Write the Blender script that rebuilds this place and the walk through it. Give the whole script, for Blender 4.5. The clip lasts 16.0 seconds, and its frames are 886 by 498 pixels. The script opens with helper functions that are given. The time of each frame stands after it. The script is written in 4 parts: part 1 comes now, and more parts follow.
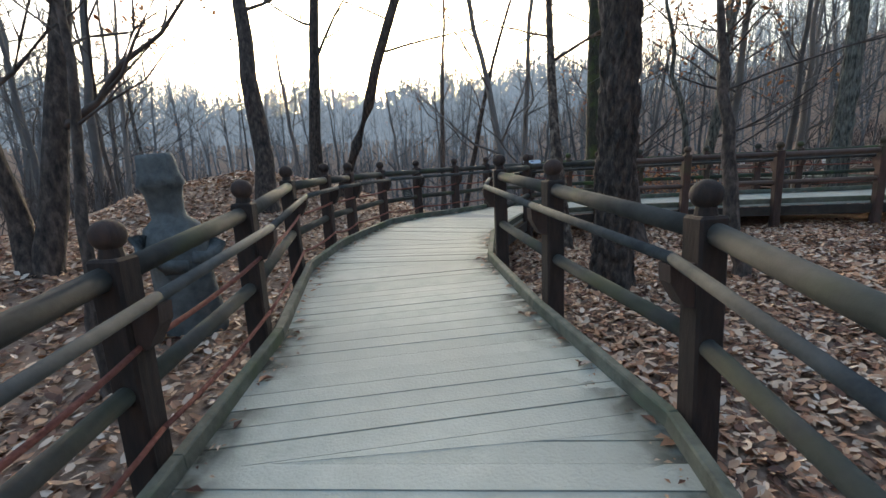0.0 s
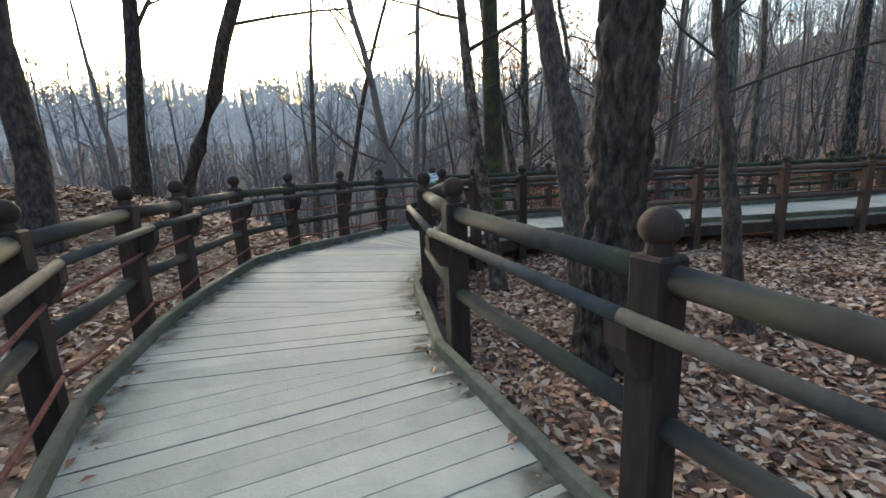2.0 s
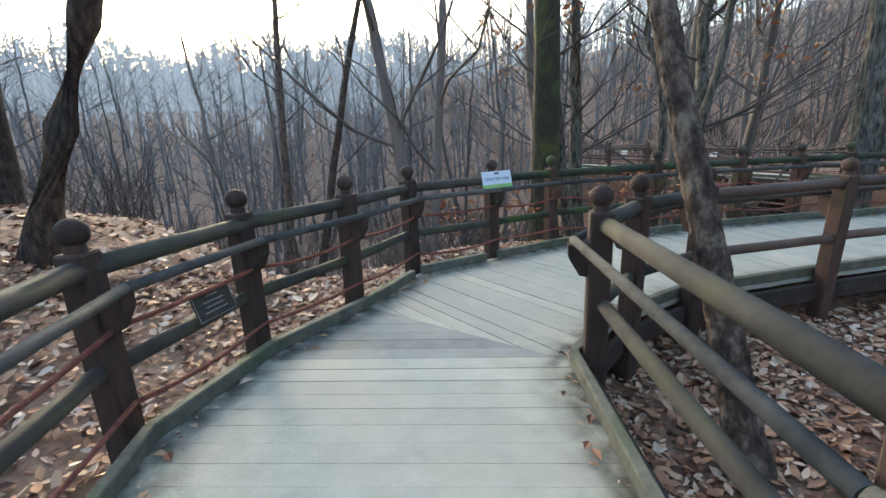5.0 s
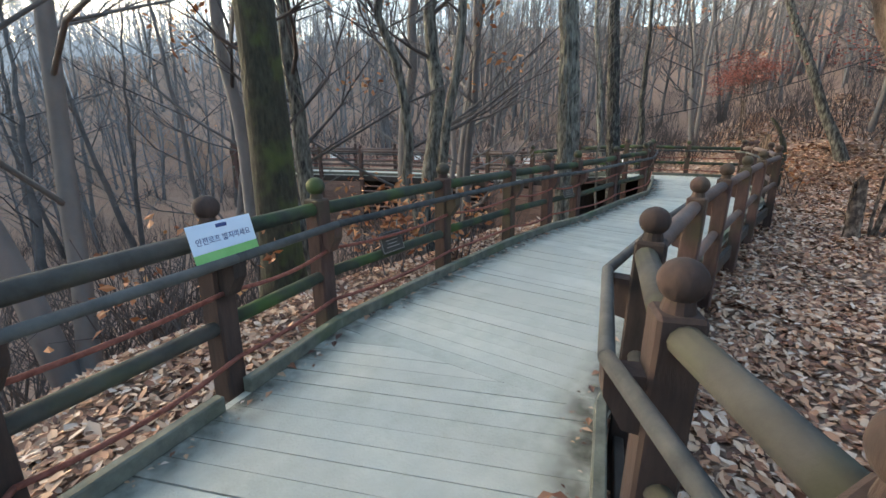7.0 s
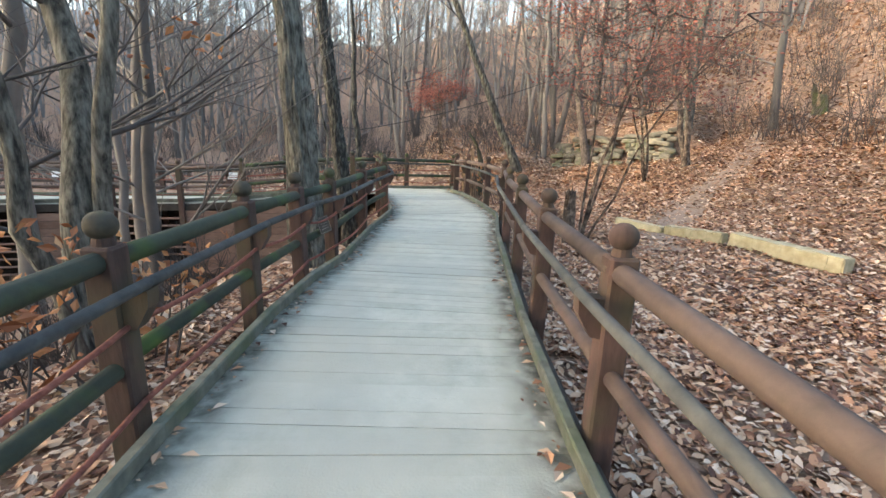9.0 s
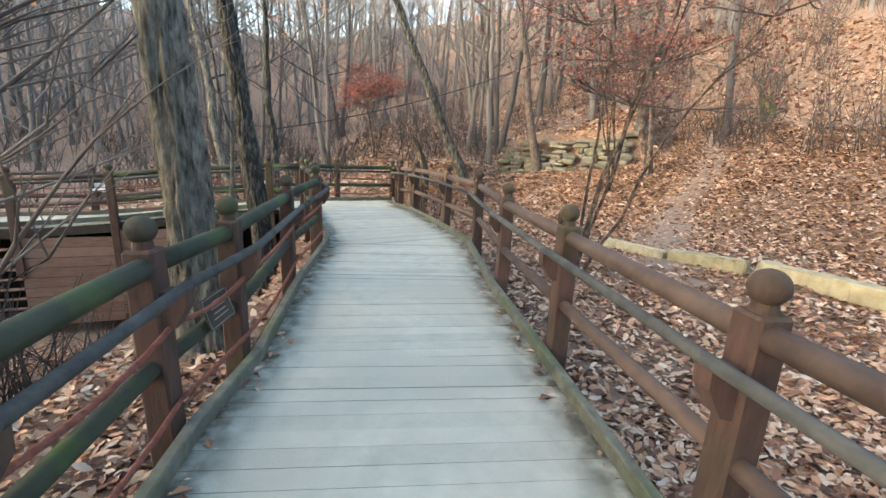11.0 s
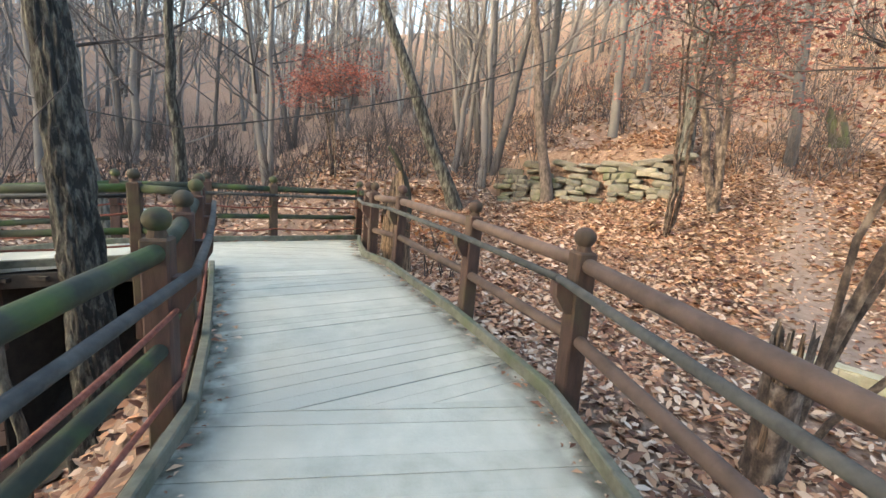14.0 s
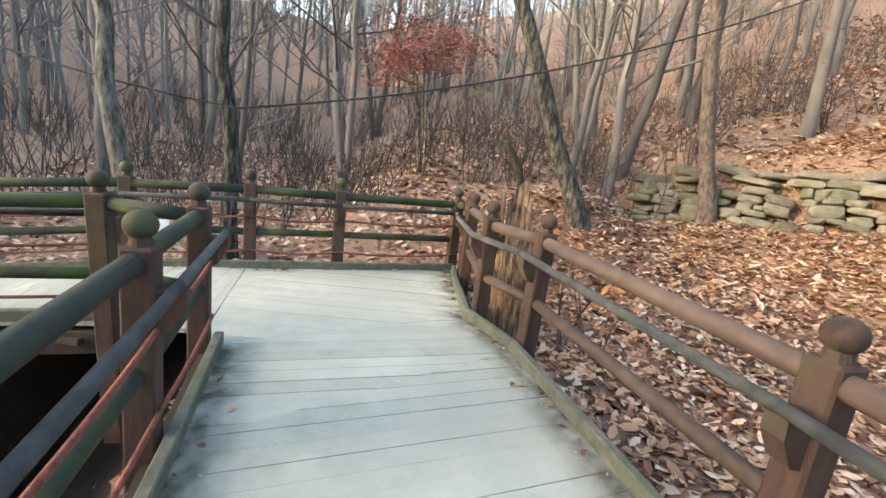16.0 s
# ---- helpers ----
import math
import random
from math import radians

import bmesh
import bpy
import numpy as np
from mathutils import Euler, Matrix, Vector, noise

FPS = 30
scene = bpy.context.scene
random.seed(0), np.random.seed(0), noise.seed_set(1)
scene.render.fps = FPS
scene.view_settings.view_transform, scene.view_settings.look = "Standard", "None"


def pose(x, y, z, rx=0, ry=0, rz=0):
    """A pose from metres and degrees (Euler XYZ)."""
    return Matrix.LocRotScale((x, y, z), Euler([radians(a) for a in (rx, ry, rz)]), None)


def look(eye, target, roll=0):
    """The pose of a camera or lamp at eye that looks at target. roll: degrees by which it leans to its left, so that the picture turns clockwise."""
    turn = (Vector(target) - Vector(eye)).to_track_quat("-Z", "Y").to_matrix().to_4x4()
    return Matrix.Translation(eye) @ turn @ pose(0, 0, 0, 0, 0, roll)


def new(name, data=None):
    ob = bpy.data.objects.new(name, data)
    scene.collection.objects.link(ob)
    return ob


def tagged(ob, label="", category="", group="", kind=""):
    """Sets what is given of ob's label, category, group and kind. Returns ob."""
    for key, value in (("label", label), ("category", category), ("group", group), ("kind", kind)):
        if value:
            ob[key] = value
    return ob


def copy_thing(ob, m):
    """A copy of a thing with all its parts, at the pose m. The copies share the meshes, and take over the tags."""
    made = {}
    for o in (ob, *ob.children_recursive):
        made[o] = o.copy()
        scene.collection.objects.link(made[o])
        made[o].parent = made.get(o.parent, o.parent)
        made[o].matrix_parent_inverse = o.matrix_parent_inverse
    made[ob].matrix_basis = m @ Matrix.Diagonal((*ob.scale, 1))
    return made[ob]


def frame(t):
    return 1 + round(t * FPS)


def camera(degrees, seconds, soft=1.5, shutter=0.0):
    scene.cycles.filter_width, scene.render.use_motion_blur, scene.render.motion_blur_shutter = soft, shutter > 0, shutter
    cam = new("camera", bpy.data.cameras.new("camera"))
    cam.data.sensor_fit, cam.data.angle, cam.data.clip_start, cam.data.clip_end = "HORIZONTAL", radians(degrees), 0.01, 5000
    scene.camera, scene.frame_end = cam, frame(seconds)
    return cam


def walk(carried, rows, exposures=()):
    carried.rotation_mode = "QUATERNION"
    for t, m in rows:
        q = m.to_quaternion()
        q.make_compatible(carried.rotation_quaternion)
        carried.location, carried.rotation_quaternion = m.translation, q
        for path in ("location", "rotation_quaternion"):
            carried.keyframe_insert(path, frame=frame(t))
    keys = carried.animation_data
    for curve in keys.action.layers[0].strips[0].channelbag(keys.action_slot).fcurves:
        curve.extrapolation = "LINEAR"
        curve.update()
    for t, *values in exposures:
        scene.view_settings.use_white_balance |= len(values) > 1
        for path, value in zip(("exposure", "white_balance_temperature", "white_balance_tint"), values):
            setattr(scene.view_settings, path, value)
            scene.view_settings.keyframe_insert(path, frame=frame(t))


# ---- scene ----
cam = camera(89.6, 16.0)
PATH = [
    (0, (-0.754, -2.08, 1.094), (-0.919, -0.124, 0.711), -2.9),
    (0.5, (-0.881, -1.555, 1.14), (-0.735, 0.404, 0.765), -2.8),
    (1, (-0.903, -0.965, 1.184), (-0.574, 0.971, 0.803), -3.3),
    (1.5, (-1.066, -0.421, 1.226), (-0.688, 1.505, 0.84), -1.4),
    (2, (-1.176, 0.076, 1.238), (-0.768, 1.996, 0.855), -2.0),
    (2.5, (-1.225, 0.645, 1.298), (-0.812, 2.571, 0.954), -1.3),
    (3, (-1.299, 1.273, 1.373), (-0.91, 3.205, 1.035), -2.7),
    (5.3, (-1.494, 4.285, 1.478), (-0.895, 6.117, 0.945), -1.2),
    (5.5, (-1.428, 4.552, 1.456), (-0.697, 6.331, 0.908), -2.4),
    (6, (-1.2, 5.198, 1.519), (-0.133, 6.791, 0.952), -1.5),
    (6.5, (-0.961, 5.801, 1.531), (0.396, 7.165, 0.985), -0.2),
    (7, (-0.642, 6.363, 1.5), (0.914, 7.506, 0.977), 0.0),
    (7.5, (-0.281, 6.829, 1.462), (1.476, 7.636, 0.949), 2.0),
    (8, (0.154, 7.159, 1.469), (2.051, 7.552, 0.972), 1.0),
    (8.5, (0.643, 7.433, 1.485), (2.576, 7.608, 1.003), 1.2),
    (9, (1.183, 7.649, 1.488), (3.128, 7.624, 1.024), 1.7),
    (11.5, (4.263, 8.165, 1.518), (6.175, 7.776, 1.081), 2.8),
    (12, (4.986, 8.174, 1.51), (6.899, 7.763, 1.098), 3.7),
    (12.5, (5.652, 8.2, 1.511), (7.562, 7.75, 1.121), 3.9),
    (13, (6.391, 8.107, 1.529), (8.293, 7.622, 1.145), 4.1),
    (13.5, (7.044, 8.101, 1.555), (8.935, 7.573, 1.175), 4.7),
    (14, (7.761, 7.978, 1.495), (9.651, 7.434, 1.134), 4.4),
    (14.5, (8.491, 7.972, 1.525), (10.406, 7.535, 1.145), 7.1),
    (15, (9.192, 7.962, 1.525), (11.118, 7.594, 1.133), 6.5),
    (15.5, (9.938, 7.964, 1.522), (11.885, 7.741, 1.12), 5.7),
    (16, (10.569, 8.036, 1.592), (12.51, 7.815, 1.162), 6.6),
]
EXPOSURE = [(0, 2.42, 6500, 6), (1, 2.65, 6500, 6), (2, 2.48, 6500, 6), (3, 2.76, 6500, 6), (5.5, 3.0, 6500, 6), (7, 3.05, 6600, 6), (8, 3.65, 6800, 7), (9, 3.36, 6900, 7), (13, 3.36, 6900, 7), (14.5, 3.45, 6900, 7), (16, 3.42, 6900, 7)]
walk(cam, [(t, look(eye, target, roll)) for t, eye, target, roll in PATH], EXPOSURE)

# ---- world, sun ----
world = bpy.data.worlds.new("sky")
scene.world = world
world.use_nodes = True
wn = world.node_tree.nodes
sky = wn.new("ShaderNodeTexSky")
sky.sky_type = 'NISHITA'
sky.sun_disc = False
SUN_DIR = Vector((-0.2, 0.96, 0.0)).normalized()
SUN_ELEV = radians(9)
sky.sun_elevation = SUN_ELEV
sky.sun_rotation = math.atan2(SUN_DIR.x, SUN_DIR.y)
sky.air_density, sky.dust_density, sky.ozone_density = 0.9, 4.0, 1.0
wn["Background"].inputs[1].default_value = 0.15
world.node_tree.links.new(sky.outputs[0], wn["Background"].inputs[0])

sun = new("sun", bpy.data.lights.new("sun", 'SUN'))
sun.data.energy, sun.data.angle, sun.data.color = 0.7, radians(12), (1.0, 0.92, 0.82)
to_sun = Vector((SUN_DIR.x * math.cos(SUN_ELEV), SUN_DIR.y * math.cos(SUN_ELEV), math.sin(SUN_ELEV)))
sun.matrix_world = look(to_sun * 60, (0, 0, 0))


# ---- materials ----
def mat(name, stops, scale=8.0, rough=0.85, bump=0.3, stretch=(1, 1, 1), detail=6.0, island=0.0, objrand=0.0, big=None, moss=None, metal=0.0, bscale=None):
    """A noise-driven paint: stops are (position, colour); big: a second, large-scale tint; moss: green growth in patches."""
    m = bpy.data.materials.new(name)
    m.use_nodes = True
    n, l = m.node_tree.nodes, m.node_tree.links
    b = n["Principled BSDF"]
    b.inputs["Roughness"].default_value = rough
    b.inputs["Metallic"].default_value = metal
    geo = n.new("ShaderNodeNewGeometry")
    mp = n.new("ShaderNodeMapping")
    mp.inputs["Scale"].default_value = stretch
    l.new(geo.outputs["Position"], mp.inputs[0])
    nz = n.new("ShaderNodeTexNoise")
    nz.inputs["Scale"].default_value, nz.inputs["Detail"].default_value, nz.inputs["Roughness"].default_value = scale, detail, 0.65
    l.new(mp.outputs[0], nz.inputs["Vector"])
    ramp = n.new("ShaderNodeValToRGB")
    el = ramp.color_ramp.elements
    while len(el) < len(stops):
        el.new(0.5)
    for e, (p, c) in zip(el, stops):
        e.position, e.color = p, (*c, 1)
    fac = nz.outputs["Fac"]
    if island or objrand:
        info = geo.outputs["Random Per Island"] if island else n.new("ShaderNodeObjectInfo").outputs["Random"]
        mix = n.new("ShaderNodeMix")
        mix.inputs[0].default_value = island or objrand
        l.new(fac, mix.inputs[2])
        l.new(info, mix.inputs[3])
        fac = mix.outputs[0]
    l.new(fac, ramp.inputs[0])
    col = ramp.outputs[0]
    for tint, lo, hi, sc in ((big, 0.42, 0.62, 0.9), (moss, 0.5, 0.68, 2.3)):
        if tint:
            n2 = n.new("ShaderNodeTexNoise")
            n2.inputs["Scale"].default_value, n2.inputs["Detail"].default_value = sc, 5.0
            l.new(geo.outputs["Position"], n2.inputs["Vector"])
            r2 = n.new("ShaderNodeMapRange")
            r2.inputs[1].default_value, r2.inputs[2].default_value = lo, hi
            r2.inputs[4].default_value = 0.85
            l.new(n2.outputs["Fac"], r2.inputs[0])
            mx = n.new("ShaderNodeMix")
            mx.data_type = 'RGBA'
            l.new(r2.outputs[0], mx.inputs[0])
            l.new(col, mx.inputs[6])
            mx.inputs[7].default_value = (*tint, 1)
            col = mx.outputs[2]
    l.new(col, b.inputs["Base Color"])
    if bump:
        bp = n.new("ShaderNodeBump")
        bp.inputs["Strength"].default_value, bp.inputs["Distance"].default_value = bump, 0.02
        src = nz.outputs["Fac"]
        if bscale:
            n3 = n.new("ShaderNodeTexNoise")
            n3.inputs["Scale"].default_value, n3.inputs["Detail"].default_value = bscale, 4.0
            l.new(mp.outputs[0], n3.inputs["Vector"])
            src = n3.outputs["Fac"]
        l.new(src, bp.inputs["Height"])
        l.new(bp.outputs[0], b.inputs["Normal"])
    return m


# darker grey for the planks just before the seam
M_PLANKD = mat("darker_deck", [(0.25, (0.19, 0.205, 0.195)), (0.5, (0.255, 0.275, 0.262)), (0.75, (0.32, 0.335, 0.315))], 5, 0.75, 0.3, (1, 1, 1), 8, objrand=0.3, bscale=60)
M_PLANK = mat("weathered_deck", [(0.25, (0.31, 0.325, 0.28)), (0.5, (0.42, 0.43, 0.375)), (0.75, (0.49, 0.50, 0.44))], 5, 0.8, 0.25, (1, 1, 1), 8, objrand=0.25, big=(0.365, 0.37, 0.325), bscale=60)
M_CURB = mat("curb_wood", [(0.3, (0.065, 0.07, 0.055)), (0.7, (0.16, 0.165, 0.135))], 9, 0.85, 0.4, moss=(0.07, 0.095, 0.05))
M_POSTB = mat("brown_post_wood", [(0.3, (0.034, 0.019, 0.015)), (0.7, (0.10, 0.055, 0.045))], 7, 0.85, 0.3, (3, 3, 0.6), objrand=0.25, moss=(0.06, 0.05, 0.028))
M_POST = mat("post_wood", [(0.3, (0.018, 0.013, 0.011)), (0.7, (0.06, 0.036, 0.029))], 7, 0.9, 0.3, (3, 3, 0.6), objrand=0.25)
M_RAIL = mat("rail_wood", [(0.3, (0.022, 0.022, 0.02)), (0.7, (0.07, 0.067, 0.06))], 6, 0.9, 0.3, moss=(0.06, 0.066, 0.036), objrand=0.2)
M_RAILB = mat("brown_rail_wood", [(0.3, (0.05, 0.033, 0.027)), (0.7, (0.125, 0.085, 0.07))], 6, 0.75, 0.3, objrand=0.25)
M_RAILG = mat("mossy_rail_wood", [(0.3, (0.015, 0.022, 0.017)), (0.7, (0.04, 0.05, 0.032))], 6, 0.9, 0.3, moss=(0.05, 0.09, 0.018), objrand=0.2)
M_HAND = mat("handrail_grey", [(0.3, (0.025, 0.028, 0.03)), (0.7, (0.10, 0.10, 0.095))], 8, 0.9, 0.25, objrand=0.3)
M_ROPE = mat("rope_red", [(0.3, (0.12, 0.035, 0.025)), (0.7, (0.25, 0.09, 0.065))], 30, 0.9, 0.6)
M_BARK = mat("bark", [(0.35, (0.012, 0.010, 0.009)), (0.5, (0.058, 0.045, 0.039)), (0.70, (0.155, 0.122, 0.105))], 7, 0.95, 0.8, (2.5, 2.5, 1.0), 8, objrand=0.15)
M_BARKG = mat("grey_bark", [(0.40, (0.012, 0.011, 0.010)), (0.5, (0.07, 0.068, 0.058)), (0.68, (0.19, 0.185, 0.16))], 7, 0.95, 0.8, (2.5, 2.5, 0.6), 8, objrand=0.15)
M_BARKM = mat("mossy_bark", [(0.3, (0.012, 0.012, 0.008)), (0.7, (0.05, 0.048, 0.03))], 7, 0.95, 1.0, (3, 3, 0.9), 8, moss=(0.065, 0.08, 0.02))
M_BARKP = mat("flaky_bark", [(0.36, (0.02, 0.014, 0.012)), (0.5, (0.08, 0.058, 0.046)), (0.66, (0.24, 0.19, 0.15))], 6, 0.95, 1.0, (2, 2, 1.2), 8)
M_TWIG = mat("twigs", [(0.3, (0.036, 0.03, 0.029)), (0.7, (0.10, 0.083, 0.077))], 3, 0.95, 0.0)
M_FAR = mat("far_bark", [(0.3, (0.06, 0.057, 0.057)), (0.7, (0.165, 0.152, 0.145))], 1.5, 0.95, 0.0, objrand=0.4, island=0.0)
# bark grey made paler and cooler: haze over the ravine, painted in
M_THICK_HAZE = mat("thicket_haze_grey", [(0.3, (0.10, 0.10, 0.105)), (0.7, (0.21, 0.203, 0.205))], 0.4, 0.95, 0.0)
M_LEAF = mat("fallen_leaf", [(0.12, (0.07, 0.028, 0.018)), (0.3, (0.21, 0.095, 0.056)), (0.5, (0.40, 0.21, 0.12)), (0.7, (0.50, 0.33, 0.215)), (0.92, (0.60, 0.48, 0.385))], 2.0, 0.7, 0.0, island=0.85)
M_OAK = mat("oak_leaf", [(0.2, (0.22, 0.075, 0.03)), (0.6, (0.38, 0.15, 0.055)), (0.9, (0.48, 0.25, 0.11))], 2.0, 0.7, 0.0, island=0.8)
M_RED = mat("maple_leaf", [(0.2, (0.10, 0.025, 0.02)), (0.6, (0.22, 0.06, 0.045)), (0.9, (0.32, 0.12, 0.085))], 2.0, 0.7, 0.0, island=0.8)
M_GROUND = mat("leaf_mould", [(0.25, (0.06, 0.035, 0.025)), (0.42, (0.15, 0.09, 0.065)), (0.55, (0.25, 0.165, 0.12)), (0.68, (0.34, 0.255, 0.195)), (0.8, (0.14, 0.085, 0.06))], 14, 0.95, 1.0, (1, 1, 1), 10, big=(0.22, 0.15, 0.11))
M_PATHD = mat("trodden_earth", [(0.3, (0.16, 0.11, 0.085)), (0.7, (0.27, 0.205, 0.165))], 9, 0.95, 0.6, detail=10)
M_STONE = mat("wall_stone", [(0.3, (0.085, 0.078, 0.06)), (0.7, (0.22, 0.20, 0.16))], 6, 0.9, 0.7, objrand=0.3, moss=(0.09, 0.10, 0.045))
M_STATUE = mat("statue_stone", [(0.3, (0.05, 0.058, 0.062)), (0.7, (0.13, 0.145, 0.15))], 9, 0.9, 0.8, detail=9)
M_LOG = mat("squared_log", [(0.3, (0.24, 0.21, 0.12)), (0.7, (0.46, 0.42, 0.30))], 6, 0.85, 0.5, (1, 1, 1), 7, objrand=0.2)
M_SKIRT = mat("skirt_board", [(0.3, (0.12, 0.07, 0.052)), (0.7, (0.21, 0.135, 0.105))], 5, 0.85, 0.3, (1, 1, 5), objrand=0.3)
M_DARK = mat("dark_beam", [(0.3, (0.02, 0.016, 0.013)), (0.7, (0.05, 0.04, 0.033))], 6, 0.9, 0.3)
M_RAWWOOD = mat("split_wood", [(0.38, (0.03, 0.022, 0.016)), (0.5, (0.13, 0.085, 0.055)), (0.68, (0.34, 0.25, 0.17))], 6, 0.9, 1.0, (5, 5, 0.6), 8)
M_WHITE = mat("white_plate", [(0.3, (0.72, 0.74, 0.75)), (0.7, (0.82, 0.83, 0.84))], 20, 0.5, 0.0)
M_SIGNB = mat("sign_blue", [(0.3, (0.52, 0.65, 0.80)), (0.7, (0.64, 0.74, 0.85))], 3, 0.45, 0.0)
M_SIGNG = mat("sign_green", [(0.3, (0.16, 0.42, 0.13)), (0.7, (0.27, 0.55, 0.20))], 6, 0.45, 0.0)
M_INK = mat("ink", [(0.3, (0.03, 0.05, 0.16)), (0.7, (0.05, 0.08, 0.22))], 6, 0.6, 0.0)
M_PLAQ = mat("plaque_black", [(0.3, (0.02, 0.022, 0.022)), (0.7, (0.045, 0.047, 0.045))], 12, 0.4, 0.0)
M_PTXT = mat("plaque_print", [(0.3, (0.22, 0.22, 0.21)), (0.7, (0.30, 0.30, 0.28))], 20, 0.5, 0.0)
M_CABLE = mat("cable_black", [(0.3, (0.012, 0.012, 0.012)), (0.7, (0.03, 0.03, 0.03))], 12, 0.6, 0.0)
# near-black to paint the deep shade below the return walk
M_HOLLOW_SHADE = mat("hollow_shade", [(0.3, (0.010, 0.008, 0.007)), (0.7, (0.03, 0.024, 0.02))], 9, 0.9, 0.8)


def haze_glow_mat(name, low, high, light):
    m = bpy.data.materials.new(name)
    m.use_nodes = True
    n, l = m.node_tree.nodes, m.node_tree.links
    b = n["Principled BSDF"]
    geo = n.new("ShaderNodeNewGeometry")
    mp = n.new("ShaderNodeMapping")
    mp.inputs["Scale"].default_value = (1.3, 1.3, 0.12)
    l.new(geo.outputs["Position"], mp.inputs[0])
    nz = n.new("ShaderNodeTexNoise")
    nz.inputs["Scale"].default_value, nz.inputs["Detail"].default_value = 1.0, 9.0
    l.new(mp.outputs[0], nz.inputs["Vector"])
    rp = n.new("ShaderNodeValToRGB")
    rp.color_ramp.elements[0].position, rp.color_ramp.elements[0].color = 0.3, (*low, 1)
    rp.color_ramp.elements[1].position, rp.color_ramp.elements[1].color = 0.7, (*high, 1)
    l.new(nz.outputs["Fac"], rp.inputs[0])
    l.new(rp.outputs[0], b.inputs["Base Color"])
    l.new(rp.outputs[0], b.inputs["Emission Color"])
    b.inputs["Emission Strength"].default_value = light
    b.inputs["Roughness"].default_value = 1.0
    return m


# distance haze painted into the colour; the emission stands in for bright air
M_HAZEN = haze_glow_mat("far_ridge_haze_blue", (0.10, 0.122, 0.15), (0.19, 0.21, 0.235), 0.25)
M_HAZES = haze_glow_mat("far_slope_haze_brown", (0.10, 0.09, 0.09), (0.24, 0.22, 0.215), 0.24)


# ---- mesh helpers ----
def mesh_of(name, verts, faces, material, smooth=False):
    me = bpy.data.meshes.new(name)
    me.from_pydata(verts, [], faces)
    me.materials.append(material)
    if smooth:
        me.polygons.foreach_set("use_smooth", [True] * len(me.polygons))
    me.update()
    return me


def bm_mesh(name, bm, material, smooth=False):
    me = bpy.data.meshes.new(name)
    bm.to_mesh(me)
    bm.free()
    me.materials.append(material)
    if smooth:
        me.polygons.foreach_set("use_smooth", [True] * len(me.polygons))
    return me


def put(name, me, parent=None, m=None, label=""):
    ob = new(name, me)
    if parent is not None:
        ob.parent = parent
    if m is not None:
        ob.matrix_basis = m
    if label:
        ob["label"] = label
    return ob


def thing(name, label, category, group="", kind=""):
    return tagged(new(name), label, category, group, kind)


def box_bm(sx, sy, sz, bevel=0.006, z0=0.0):
    bm = bmesh.new()
    bmesh.ops.create_cube(bm, size=1, matrix=Matrix.Translation((0, 0, z0 + sz / 2)) @ Matrix.Diagonal((sx, sy, sz, 1)))
    if bevel:
        bmesh.ops.bevel(bm, geom=bm.edges[:], offset=bevel, segments=1, affect='EDGES')
    return bm


def tube(verts, faces, pts, radii, sides=6, wob=0.0, rng=None, cap=True):
    """Adds a tapered tube along pts to the lists."""
    base = len(verts)
    k = len(pts)
    offs = [rng.uniform(-wob, wob) if wob else 0.0 for _ in range(sides)]
    for i in range(k):
        if wob:
            offs = [o * .82 + rng.uniform(-wob, wob) * .35 for o in offs]
        d = (pts[min(i + 1, k - 1)] - pts[max(i - 1, 0)])
        d = d.normalized() if d.length > 1e-6 else Vector((0, 0, 1))
        a = d.orthogonal().normalized() if abs(d.z) < 0.9 else Vector((1, 0, 0)).cross(d).normalized()
        b = d.cross(a)
        for j in range(sides):
            t = 2 * math.pi * j / sides
            r = radii[i] * (1 + offs[j])
            verts.append(tuple(pts[i] + (a * math.cos(t) + b * math.sin(t)) * r))
    for i in range(k - 1):
        for j in range(sides):
            j2 = (j + 1) % sides
            faces.append((base + i * sides + j, base + i * sides + j2, base + (i + 1) * sides + j2, base + (i + 1) * sides + j))
    if cap:
        faces.append(tuple(base + j for j in reversed(range(sides))))
        faces.append(tuple(base + (k - 1) * sides + j for j in range(sides)))


def sstep(a, b, x):
    t = np.clip((x - a) / (b - a), 0, 1)
    return t * t * (3 - 2 * t)


# ---- plan: post positions (x, y) ----
LEFT = [(-2.05, -4.6), (-2.2, -3.0), (-2.24, -1.7), (-2.26, -0.4), (-2.34, 0.83), (-2.77, 2.6), (-2.81, 3.87), (-2.74, 4.79), (-2.53, 6.22), (-1.98, 7.07), (-1.24, 7.72), (-0.53, 8.51),
        (0.51, 8.78), (1.45, 9.04), (3.14, 9.14), (4.69, 9.17), (5.81, 9.11), (6.63, 8.97), (8.54, 8.91), (10.29, 8.75), (11.24, 8.89), (12.55, 9.13), (13.67, 9.35)]
RIGHT = [(0.1, -4.6), (0.25, -3.0), (0.3, -1.4), (0.24, -0.09), (-0.2, 1.31), (-0.51, 2.81), (-0.43, 4.28), (0.14, 6.13), (0.72, 6.54), (1.56, 6.79), (3.17, 6.81), (4.82, 6.77), (6.51, 6.66), (8.25, 6.55),
         (10.2, 6.33), (11.84, 6.52), (13.94, 6.87), (14.63, 7.15), (16.05, 7.1), (16.55, 7.05)]
EAST = [(16.8, 7.2), (16.3, 8.75), (16.0, 9.75), (15.75, 11.0), (15.5, 12.5), (15.2, 14.2), (14.8, 16.0), (14.4, 17.8), (13.9, 19.6), (13.3, 21.4), (12.5, 23.2), (11.6, 25.0), (10.6, 26.7)]
